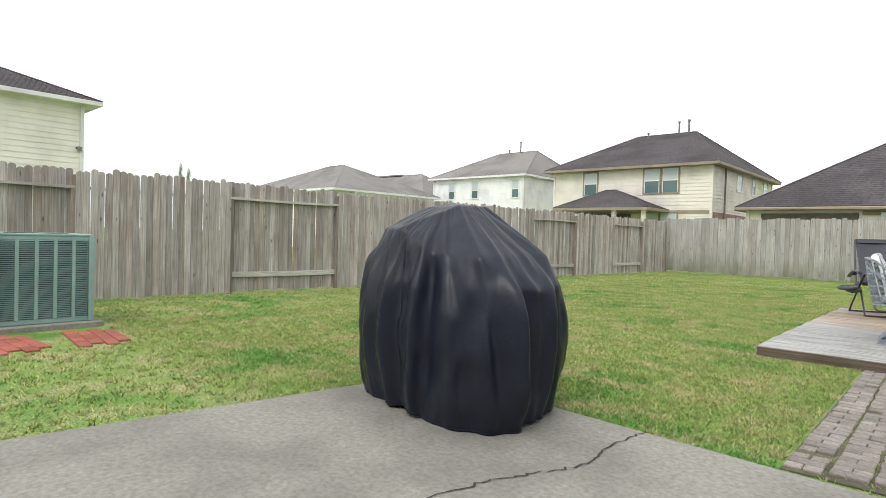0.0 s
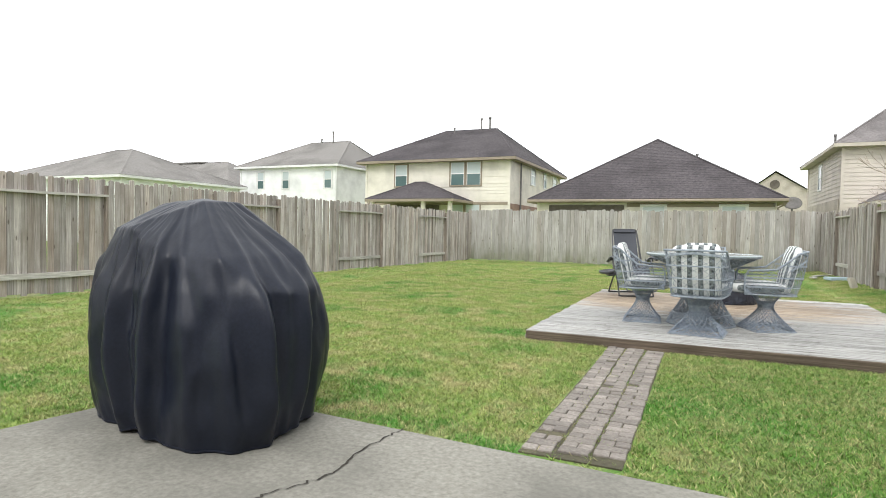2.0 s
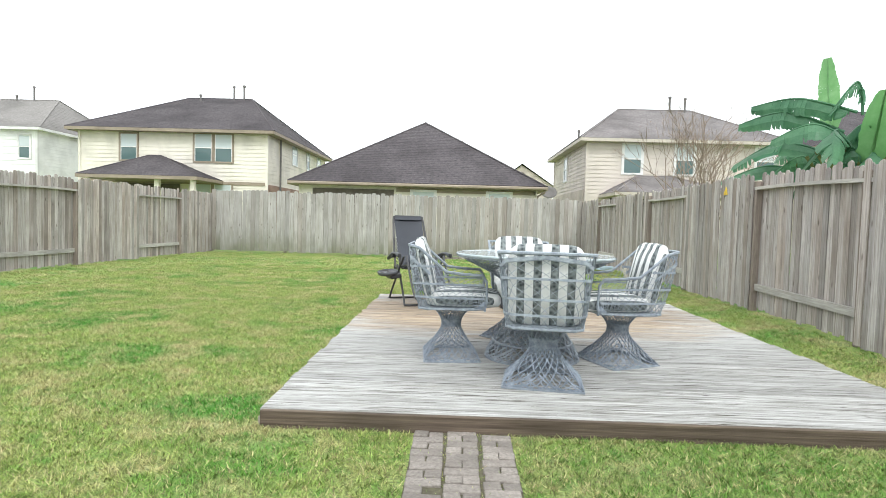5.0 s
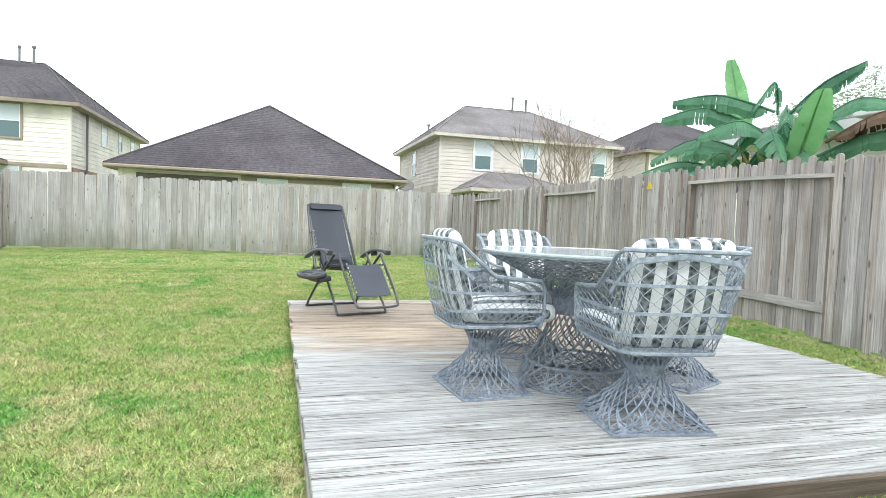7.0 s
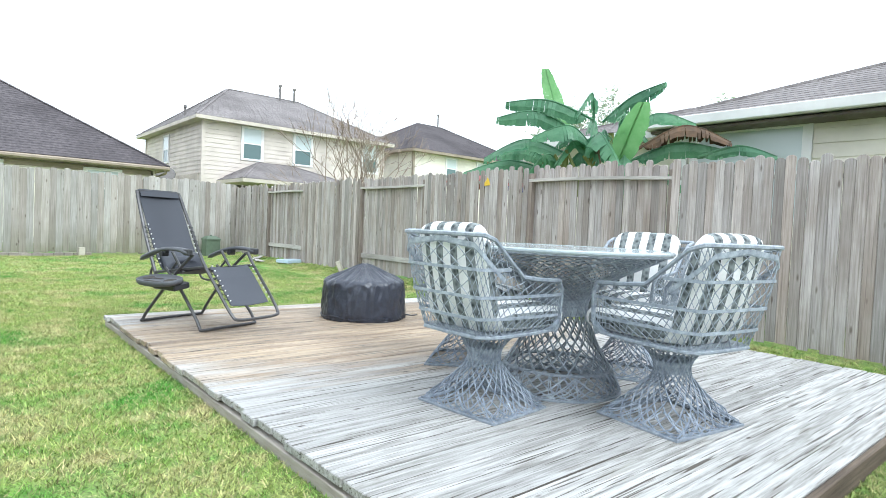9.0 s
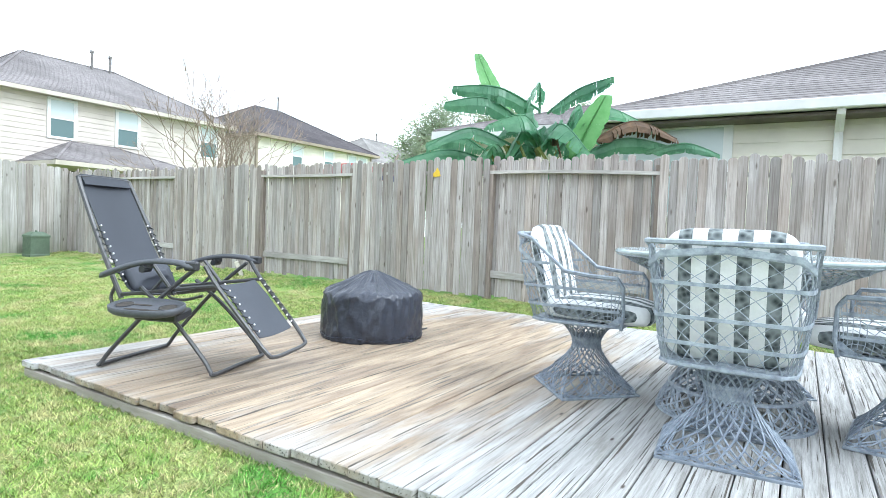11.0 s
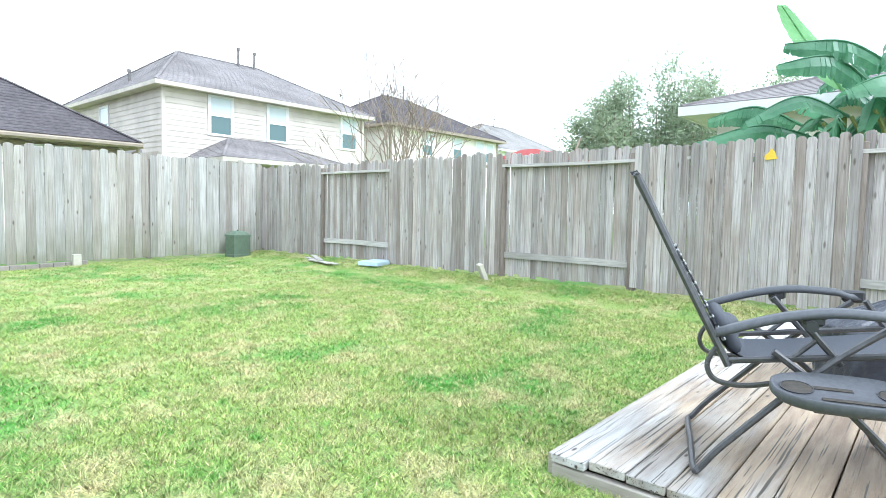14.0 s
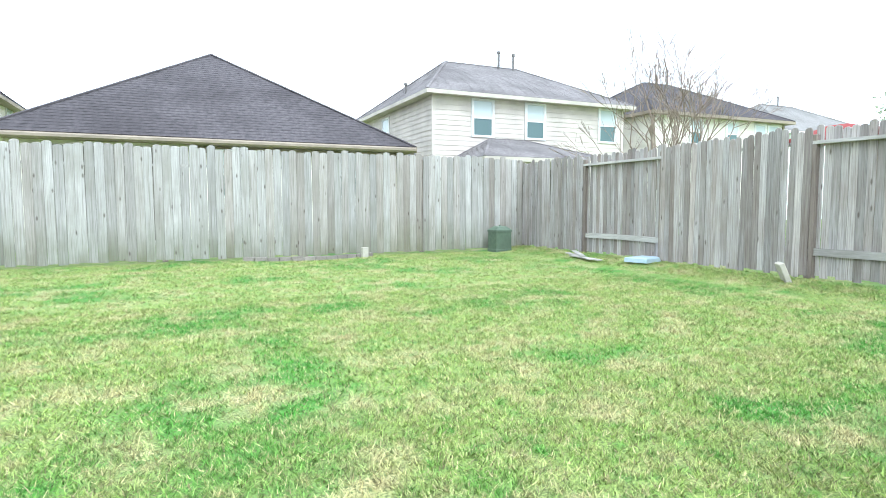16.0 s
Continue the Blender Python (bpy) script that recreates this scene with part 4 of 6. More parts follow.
part("gutter_outlet", Shape().tube([(2.7, 28.68, 2.50), (2.72, 28.75, 2.38), (2.5, 29.0, 2.25), (2.46, 29.05, 0.1)], 0.045, 6), tan_trim, hr)
# thin dark sheet painted as the shade of the covered patio
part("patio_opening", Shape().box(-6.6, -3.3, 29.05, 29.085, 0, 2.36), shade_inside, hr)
part("fascia_trim", Shape().box(-3.2, 2.4, 29.04, 29.08, 2.28, 2.44), tan_trim, hr)
window(hr, (-2.1, 29.06, 1.75), 0.9, 1.1, 0, white_trim, 0.5)
window(hr, (0.95, 29.06, 1.75), 0.9, 1.1, 0, white_trim, 0.5)
vent(hr, -0.6, 37.0, 5.0, 0.5)

# two-storey house behind the right corner
hd = house("two-storey cream house with a grey hip roof and porch", 5.28, 14.3, 33.1, 42.2, 5.2, (7.8, 11.6, 37.45, 37.45, 7.45), hd_siding, shingle_mid, beige_trim, 0.4, corner_mat=hd_siding)
for cx, wz in ((7.38, 4.3), (9.8, 4.3), (13.5, 4.32)):
    window(hd, (cx, 33.09, wz), 0.84, 1.30, 0, white_trim)
window(hd, (5.27, 38.4, 4.2), 0.8, 1.2, -90, white_trim)
part("brick_panel", Shape().box(5.22, 5.26, 33.5, 42.1, 0, 2.85), brick_pale, hd, "brown brick lower side wall")
vent(hd, 10.4, 37.1, 7.35, 0.75, 0.055)
vent(hd, 11.2, 37.1, 7.35, 0.7, 0.055)
vent(hd, 5.55, 36.6, 5.8, 0.35)
hip_roof(hd, 5.9, 11.4, 30.2, 33.2, 2.60, 7.6, 9.2, 32.9, 32.9, 3.5, shingle_mid, beige_trim, "porch_roof")
for px in (6.9, 10.9):
    part("porch_post", Shape().box(px - 0.1, px + 0.1, 30.4, 30.6, 0, 2.47, 0.01), hd_siding, hd)
# porch shade again as a dark sheet on the wall
part("porch_back", Shape().box(6.4, 11.0, 33.0, 33.04, 0, 2.5), shade_inside, hd)

# the next houses along the row
hl = house("two-storey cream house with a dark hip roof", 17.0, 26.2, 34.0, 43.0, 5.35, (20.6, 22.6, 38.5, 38.5, 7.8), cream, shingle_dark, tan_trim, 0.4)
for cx in (19.8, 22.3, 24.4, 25.4):
    window(hl, (cx, 33.99, 4.5), 0.75, 1.1, 0, white_trim)
vent(hl, 22.2, 38.3, 7.7, 0.9)
hm = house("far two-storey house with a grey hip roof", 30.0, 41.0, 36.5, 45.5, 5.35, (33.6, 37.0, 41.0, 41.0, 7.9), white_siding, shingle_grey, white_trim, 0.4)
vent(hm, 35.2, 40.8, 7.8, 0.7)
hgable = thing("house", "far brick house with a gabled front and round vent", "house")
gs = Shape().add([(3.2, 70, 0), (9.6, 70, 0), (9.6, 70, 5.4), (6.15, 70, 7.6), (3.2, 70, 5.4), (3.2, 80, 0), (9.6, 80, 0), (9.6, 80, 5.4), (6.15, 80, 7.6), (3.2, 80, 5.4)], [(0, 1, 2, 3, 4), (5, 9, 8, 7, 6), (0, 5, 6, 1), (1, 6, 7, 2), (0, 4, 9, 5)])
part("wall", gs, brick_pale, hgable)
gr = Shape()
slope(gr, (9.9, 69.7, 5.25), (9.9, 80.2, 5.25), (6.15, 69.7, 7.75), (6.15, 80.2, 7.75))
slope(gr, (2.9, 80.2, 5.25), (2.9, 69.7, 5.25), (6.15, 80.2, 7.75), (6.15, 69.7, 7.75))
part("roof", gr, shingle_mid, hgable)
part("round_vent", Shape().tube([(6.1, 69.9, 6.4), (6.1, 69.98, 6.4)], 0.45, 16), shade_inside, hgable)

# single-storey neighbour beside the deck
he = house("single-storey cream house with white gutter and grey shingle roof", 6.1, 18.0, -2.0, 12.6, 2.82, (11.6, 12.4, 5.3, 5.3, 5.35), cream, shingle_mid, white_trim, 0.42)
part("wing_wall", Shape().box(6.3, 11.0, 12.6, 15.4, 0, 2.62), cream, he)
hip_roof(he, 5.86, 11.4, 12.4, 15.84, 2.74, 8.2, 9.0, 13.6, 13.6, 3.5, shingle_mid, white_trim, "wing_roof")
part("gutter", Shape().box(5.52, 5.64, -2.4, 13.04, 2.66, 2.80, 0.012), white_trim, he)
# brown soffit, darkened in colour by the shadow beneath the gutter
part("soffit", Shape().box(5.66, 6.085, -2.3, 12.95, 2.60, 2.64), shade_inside, he, "brown soffit board with the eave's shade in its dark colour")
window(he, (6.09, 11.65, 1.95), 1.5, 1.25, -90, white_trim, 1)
part("downspout", Shape().tube([(5.6, 9.55, 2.72), (5.62, 9.55, 2.62), (6.0, 9.55, 2.42), (6.05, 9.55, 0.1)], 0.055, 6), white_trim, he)
dish = thing("satellite_dish", "dark round satellite dish on a post", "satellite dish")
part("post", Shape().tube([(3.13, 30.5, 0), (3.13, 30.5, 2.35)], 0.04, 8), pipe_mat, dish)
part("reflector", Shape().rings([[(3.13 + (r * math.cos(a) * 0.95), 30.42 - d + 0.3 * r * math.sin(a), 2.5 + r * math.sin(a) * 0.7) for a in [k * math.pi / 10 for k in range(20)]] for r, d in ((0.02, 0.0), (0.2, 0.03), (0.36, 0.09), (0.37, 0.08), (0.2, 0.01), (0.02, -0.02))]), pipe_mat, dish, smooth=True)

from mathutils.bvhtree import BVHTree

# the house from which the walk starts, never in view
home = house("single-storey brick house that the patio belongs to", -5.4, 5.6, -11.0, -0.9, 2.75, (-1.5, 1.7, -6.0, -6.0, 5.2), brick_pale, shingle_mid, white_trim, 0.45)

# ---- patio: covered grill, air conditioner ----
def ridged(p, octaves=3):
    """Sharp-crested noise, for creases in cloth; about -0.5 to 0.5."""
    v, a, f = 0.0, 0.5, 1.0
    for _ in range(octaves):
        v += a * (1 - 2 * abs(noise.noise(Vector(p) * f)))
        a, f = a * 0.5, f * 2.1
    return v - 0.45


def covered_grill():
    """Cloth pulled over the grill's lid and shelves: the hull of what is under it, with a few broad drapes and creases."""
    t = thing("covered_grill", "tall barbecue grill under a loose black cloth cover", "grill", m=pose(-2.57, 5.36, 0.03, 0, 0, -6))
    under = [(-0.26, -0.09, 1.195), (0.10, -0.10, 1.205), (-0.26, 0.10, 1.195), (0.12, 0.12, 1.205), (-0.05, 0.0, 1.225), (-0.42, -0.22, 1.06), (-0.36, -0.30, 1.055), (-0.16, -0.345, 1.06), (-0.38, 0.26, 1.06), (0.2, 0.26, 1.08),
             (0.48, -0.30, 0.915), (0.17, -0.375, 0.92), (0.50, 0.24, 0.925), (0.655, -0.1, 0.62), (0.655, 0.15, 0.62), (-0.575, -0.27, 0.86), (-0.58, 0.27, 0.86), (0.02, 0.385, 0.83)]
    for k in range(28):
        q = 2 * math.pi * k / 28
        c, d = math.cos(q), math.sin(q)
        for lv in range(11):
            z_ = 0.075 * lv
            swell = math.sin(math.pi * (z_ + 0.12) / 1.15)
            a_, b_ = 0.575 + 0.098 * swell, 0.365 + 0.075 * swell
            under.append((a_ * math.copysign(abs(c) ** 0.68, c), b_ * math.copysign(abs(d) ** 0.68, d), z_))
    bm = bmesh.new()
    for p in under:
        bm.verts.new(p)
    bmesh.ops.convex_hull(bm, input=bm.verts[:])
    tree = BVHTree.FromBMesh(bm)
    # drapes: the angle at the shoulder, depth, half-width in degrees, the height where they begin, slant towards the ground
    drapes = [(-152, 0.05, 13, 0.9, 6), (-122, 0.045, 10, 0.95, -6), (-99, 0.075, 8, 1.02, 5), (-84, 0.03, 5, 0.95, 2), (-64, 0.07, 7, 1.06, -4), (-48, 0.035, 6, 0.95, 7), (-33, 0.05, 5, 0.70, 9), (-17, 0.10, 6, 0.96, 5), (-4, 0.025, 4, 0.93, 2), (10, 0.045, 5, 0.93, -3),
              (34, 0.06, 9, 0.90, 6), (64, 0.05, 10, 0.9, -5), (95, 0.06, 11, 0.95, 4), (128, 0.05, 10, 0.9, 0), (160, 0.06, 11, 0.9, -5), (186, 0.05, 10, 0.9, 4)]
    n, low, high = 288, 44, 52
    core = Vector((-0.06, 0, 0))
    rings = []
    for j in range(low + high):
        ring = []
        for k in range(n):
            q = 2 * math.pi * k / n
            d = Vector((math.cos(q), math.sin(q), 0))
            if j < low:
                o, ray = core + Vector((0, 0, 0.001 + 0.70 * j / low)), d
            else:
                lift = math.radians(88.5) * ((j - low) / (high - 1))
                o, ray = core + Vector((0, 0, 0.70)), d * math.cos(lift) + Vector((0, 0, math.sin(lift)))
            hit = tree.ray_cast(o + ray * 2, -ray, 2.0)[0]
            p = hit if hit else o + ray * 0.3
            z_ = p.z
            push = 0.0
            for q0, a, w, start, slant in drapes:
                fall = 1 - smooth_step(start - 0.38, start, z_)
                wide = math.radians(w) * (0.55 + 0.75 * fall)
                e = (q - math.radians(q0 + slant * (1 - z_)) + math.pi) % (2 * math.pi) - math.pi
                x_ = e / wide
                # a steep side and a slack side, with a trough beyond the steep one
                crest = math.exp(-(x_ * (2.1 if x_ > 0 else 1.15)) ** 2) - 0.45 * math.exp(-((x_ - 1.15) * 1.7) ** 2)
                push += a * (0.12 + 0.88 * fall) * (0.5 + 0.5 * smooth_step(0.0, 0.3, z_)) * crest * (1 if z_ < start + 0.02 else max(0.0, 1 - (z_ - start - 0.02) / 0.10))
            # the loose front panel lies over the next one near the ground
            deg = (math.degrees(q) + 180) % 360 - 180
            push += 0.05 * smooth_step(-77 + 22 * (z_ - 0.1), -73 + 22 * (z_ - 0.1), deg) * (1 - smooth_step(-30, 10, deg)) * (1 - smooth_step(0.10, 0.36, z_))
            push += 0.052 * ridged((2.1 * d.x + 1, 2.1 * d.y, 1.3 * z_ + 4), 2) * (1 - 0.7 * smooth_step(0.95, 1.1, z_))
            push += 0.020 * ridged((5 * d.x + 3, 5 * d.y, 2.6 * z_ + 1), 2)
            flat = Vector((p.x - core.x, p.y, 0))
            p = p + d * push * min(1, flat.length / 0.3)
            if z_ > 1.0:
                p.z += 0.008 * ridged((5 * p.x, 5 * p.y, 2), 2)
            if z_ < 0.10:
                p.z = max(0.0, p.z + 0.03 * max(0, math.sin(4 * q + 0.7)) * (1 - z_ / 0.10))
            ring.append(tuple(p))
        rings.append(ring)
    bm.free()
    part("cover", Shape().rings(rings), black_cloth, t, smooth=True)
    part("hem", Shape().tube([(p[0] * 1.004, p[1] * 1.004, p[2] + 0.010) for p in rings[0]], 0.005, 5, closed=True), black_cloth, t)
    return t


covered_grill()


def air_conditioner():
    t = thing("air_conditioner", "green metal air conditioner with louvred sides on a pad", "air conditioner", m=pose(-7.40, 4.24, 0))
    h, z0, z1 = 0.40, 0.06, 0.945
    part("pad", Shape().box(-0.5, 0.5, -0.5, 0.5, -0.03, 0.058, 0.01), concrete, t, "concrete pad")
    part("coil", Shape().box(-h + 0.03, h - 0.03, -h + 0.03, h - 0.03, z0, z1 - 0.06), ac_dark, t)
    part("base_pan", Shape().box(-h, h, -h, h, z0, z0 + 0.05, 0.006), ac_green, t)
    part("top_rim", Shape().box(-h, h, -h, h, z1 - 0.055, z1 - 0.01, 0.008), ac_green, t)
    part("top_edge", Shape().tube([(-h, -h, z1), (h, -h, z1), (h, h, z1), (-h, h, z1)], 0.012, 6, closed=True), ac_green, t)
    for sx in (-1, 1):
        for sy in (-1, 1):
            part("corner_post", Shape().box(sx * h - 0.025, sx * h + 0.025, sy * h - 0.025, sy * h + 0.025, z0, z1 - 0.01, 0.006), ac_green, t)
    for face in range(4):
        for i in range(1, 5):
            ob = part("rib", Shape().box(h - 0.012, h + 0.012, -0.016, 0.016, z0 + 0.05, z1 - 0.05), ac_green, t)
            ob.matrix_basis = pose(0, 0, 0, 0, 0, 90 * face) @ pose(0, -h + i * 2 * h / 5, 0)
        s = Shape()
        for k in range(42):
            z = z0 + 0.06 + k * 0.0186
            s.add([(h - 0.012, -h + 0.03, z + 0.011), (h - 0.012, h - 0.03, z + 0.011), (h + 0.006, h - 0.03, z), (h + 0.006, -h + 0.03, z), (h - 0.012, -h + 0.03, z + 0.008), (h - 0.012, h - 0.03, z + 0.008)], [(0, 1, 2, 3), (3, 2, 5, 4)])
        ob = tagged(part("louvres", s, ac_green, t), kind="stuff")
        ob.matrix_basis = pose(0, 0, 0, 0, 0, 90 * face)
    fan = Shape()
    for k in range(8):
        fan.tube([(0.05 + 0.04 * k * math.cos(a), 0.04 * k * math.sin(a), z1 + 0.01) for a in [j * math.pi / 12 for j in range(24)]], 0.003, 4, closed=True)
    part("fan_guard", fan, ac_dark, t)


air_conditioner()


# ---- deck furniture ----
def rim_point(u):
    """The chair's upper rim, from one front foot round the back to the other; u from 0 to 1."""
    half = [(0.24, 0.285, 0.385), (0.255, 0.30, 0.46), (0.265, 0.295, 0.60), (0.27, 0.26, 0.645), (0.272, 0.10, 0.65), (0.272, -0.05, 0.665), (0.27, -0.17, 0.75), (0.272, -0.28, 0.83), (0.275, -0.365, 0.852), (0.235, -0.375, 0.852)]
    full = half + [(0.0, -0.375, 0.853)] + [(-x, y, z) for x, y, z in reversed(half)]
    k = u * (len(full) - 1)
    i = min(int(k), len(full) - 2)
    return Vector(full[i]).lerp(Vector(full[i + 1]), k - i)


def foot_point(u):
    half = [(0.235, 0.29, 0.38), (0.24, 0.17, 0.375), (0.24, 0.04, 0.372), (0.235, -0.10, 0.37), (0.225, -0.22, 0.37), (0.18, -0.285, 0.37)]
    full = half + [(0.0, -0.295, 0.37)] + [(-x, y, z) for x, y, z in reversed(half)]
    k = u * (len(full) - 1)
    i = min(int(k), len(full) - 2)
    return Vector(full[i]).lerp(Vector(full[i + 1]), k - i) + Vector((0, 0, 0.018))


def wall_point(u, v):
    """On the woven side of the chair: v is 0 at the seat ring and 1 at the rim."""
    p = foot_point(u).lerp(rim_point(u), v)
    bulge = 0.03 * math.sin(math.pi * v)
    p.x *= 1 + bulge
    p.y -= bulge * 0.6 if p.y < -0.1 else 0
    return p


def lattice(point, count, steps, r, twist, us=(0, 1), sides=3, wrap=False, v0=0.0, v1=1.0):
    s = Shape()
    for sign in (1, -1):
        for i in range(count):
            u0 = (i + 0.5) / count
            pts = []
            for k in range(steps + 1):
                v = k / steps
                u = u0 + sign * twist * (v - 0.5)
                if wrap:
                    u %= 1
                elif not 0 <= u <= 1:
                    continue
                pts.append(point(us[0] + (us[1] - us[0]) * u, v0 + (v1 - v0) * v))
            if len(pts) > 1:
                s.tube(pts, r * rnd.uniform(0.8, 1.2), sides, caps=False)
    return s


def squarish(u, r, square):
    q = 2 * math.pi * u
    c, s = math.cos(q), math.sin(q)
    e = 1 / max(abs(c), abs(s))
    k = r * (1 - square + square * e)
    return Vector((k * c, k * s, 0))


def pedestal_point(u, v):
    """From the square foot through a narrow waist to the round seat ring."""
    prof = [(0.0, 0.243, 1.0), (0.02, 0.235, 0.95), (0.085, 0.18, 0.75), (0.15, 0.126, 0.4), (0.20, 0.092, 0.1), (0.245, 0.084, 0.0), (0.295, 0.108, 0.0), (0.335, 0.152, 0.0), (0.37, 0.20, 0.0)]
    k = v * (len(prof) - 1)
    i = min(int(k), len(prof) - 2)
    t = k - i
    z, r, q = [a + (b - a) * t for a, b in zip(prof[i], prof[i + 1])]
    p = squarish(u, r, q)
    p.z = z * 1.05 + 0.006
    return p


def cushion(sx, sy, sz, puff=0.03):
    """A soft pad: a rounded slab with swollen faces."""
    s, nx, ny = Shape(), 16, 12
    rings = []
    for lv, inset in ((-1, 0.10), (-0.9, 0.035), (-0.45, 0.004), (0, 0.0), (0.45, 0.004), (0.9, 0.035), (1, 0.10)):
        ring = []
        for k in range(40):
            q = 2 * math.pi * k / 40
            c, d = math.cos(q), math.sin(q)
            e = 0.34
            ring.append(((sx / 2 - inset * 0.5) * math.copysign(abs(c) ** e, c), (sy / 2 - inset * 0.5) * math.copysign(abs(d) ** e, d), lv * sz / 2))
        rings.append(ring)
    for top in (1, -1):
        for f, lift in ((0.75, 0.6), (0.4, 0.95), (0.05, 1.0)):
            src = [(x, y) for x, y, z in (rings[6] if top == 1 else rings[0])]
            ring = [(x * f, y * f, top * (sz / 2 + puff * lift)) for x, y in src]
            if top == 1:
                rings.append(ring)
            else:
                rings.insert(0, ring)
    # order the lower rings from the middle outwards
    low = sorted(rings[:3], key=lambda r_: max(p[0] for p in r_))
    return s.rings(low + rings[3:])


def patio_chair():
    t = thing("patio_chair", "grey woven fibreglass swivel patio chair with striped cushions", "chair", "chairs round the patio table", pose(0, 0, 0))
    ped = part("pedestal", lattice(pedestal_point, 25, 14, 0.0037, 0.36, sides=4, wrap=True), fibre_dark, t)
    tagged(ped, kind="stuff")
    part("foot_ring", Shape().tube([pedestal_point(k / 64, 0) for k in range(64)], 0.008, 5, closed=True), fibre, ped)
    part("waist_band", Shape().rings([[tuple(pedestal_point(k / 40, v) * 1.0 + Vector((0, 0, 0))) for k in range(40)] for v in (0.55, 0.60, 0.66, 0.70)], False, False), fibre, ped)
    low = Shape()
    for i in range(74):
        u, d = rnd.random(), rnd.uniform(-0.17, 0.17)
        low.tube([pedestal_point((u + d * k / 4) % 1, 0.0 + 0.24 * k / 4) * 1.004 for k in range(5)], 0.0031, 3, caps=False)
    tagged(part("foot_weave", low, fibre_dark, ped), kind="stuff")
    part("seat_ring", Shape().tube([pedestal_point(k / 40, 1.0) for k in range(40)], 0.009, 5, closed=True), fibre, ped)
    plate = [(0.225, 0.27), (0.23, 0.0), (0.215, -0.21), (0.16, -0.275), (-0.16, -0.275), (-0.215, -0.21), (-0.23, 0.0), (-0.225, 0.27)]
    part("seat_pan", Shape().rings([[(x, y, 0.388) for x, y in reversed(plate)], [(x, y, 0.40) for x, y in reversed(plate)]]), fibre, t)
    shell = part("shell", lattice(wall_point, 40, 7, 0.0022, 0.16, sides=4), fibre, t)
    tagged(shell, kind="stuff")
    part("rim", Shape().tube([rim_point(k / 80) for k in range(81)], 0.011, 6), fibre, shell)
    part("lower_rim", Shape().tube([foot_point(k / 48) for k in range(49)] + [foot_point(0)], 0.009, 6), fibre, shell)
    for zb in (0.475, 0.575, 0.70):
        pts = []
        for k in range(81):
            u = 0.03 + 0.94 * k / 80
            lo_, hi_ = foot_point(u).z, rim_point(u).z
            v = (zb - lo_) / (hi_ - lo_)
            if v < 0.96:
                pts.append(wall_point(u, v))
        b = Shape()
        b.rings([[p + Vector((p.x * 0.004, p.y * 0.004, -0.007)), p + Vector((p.x * 0.018, p.y * 0.018, -0.007)), p + Vector((p.x * 0.018, p.y * 0.018, 0.007)), p + Vector((p.x * 0.004, p.y * 0.004, 0.007))] for p in pts])
        part("band", b, fibre, shell)
    for sx in (-1, 1):
        b = Shape()
        pts = [wall_point(0.5 + sx * w_, v_) * 1.006 for w_, v_ in ((0.0, 0.93), (0.05, 0.88), (0.10, 0.80), (0.15, 0.72), (0.20, 0.70))]
        b.rings([[p + Vector((0, 0, -0.011)), p * 1.008 + Vector((0, 0, -0.011)), p * 1.008 + Vector((0, 0, 0.011)), p + Vector((0, 0, 0.011))] for p in pts])
        part("cross_band", b, fibre, shell)
    for sx in (0.0, 1.0):
        # the densely wound strap at the front of each arm
        strap = Shape()
        cs = []
        for k in range(9):
            p = wall_point(abs(sx - 0.045), k / 8)
            cs.append([p + Vector((0.003, -0.028, 0)), p + Vector((0.003, 0.022, 0)), p + Vector((-0.003, 0.022, 0)), p + Vector((-0.003, -0.028, 0))])
        strap.rings(cs)
        part("arm_strap", strap, fibre_dark, shell)
    seat = part("seat_cushion", cushion(0.465, 0.65, 0.10, 0.026), stripe_cloth, t, "white and charcoal striped seat cushion", True)
    seat.matrix_basis = pose(0, 0.115, 0.455)
    back = part("back_cushion", cushion(0.455, 0.52, 0.085, 0.028), stripe_cloth, t, "white and charcoal striped back cushion", True)
    back.matrix_basis = pose(0, -0.235, 0.652, 105, 0, 0)
    return t


first = patio_chair()
z = DECK[4]
spots = [((-0.075, 9.42), -9, 1, 1.03, 0.91), ((-0.685, 10.09), -90, 5, 0.985, 0.93), ((0.58, 10.08), 97, 17, 0.975, 0.95), ((-0.08, 10.87), 180, 45, 0.985, 0.96)]
chairs = []
for i, ((cx, cy), turn, ped_turn, wide_, deep_) in enumerate(spots):
    m = pose(cx, cy, z, 0, 0, turn) @ Matrix.Diagonal((wide_, deep_, 1, 1))
    if i == 0:
        first.matrix_world = m
        c = first
    else:
        c = copy_thing(first, m)
    for ch in c.children:
        if ch.name.startswith("pedestal"):
            ch.matrix_basis = pose(0, 0, 0, 0, 0, ped_turn)


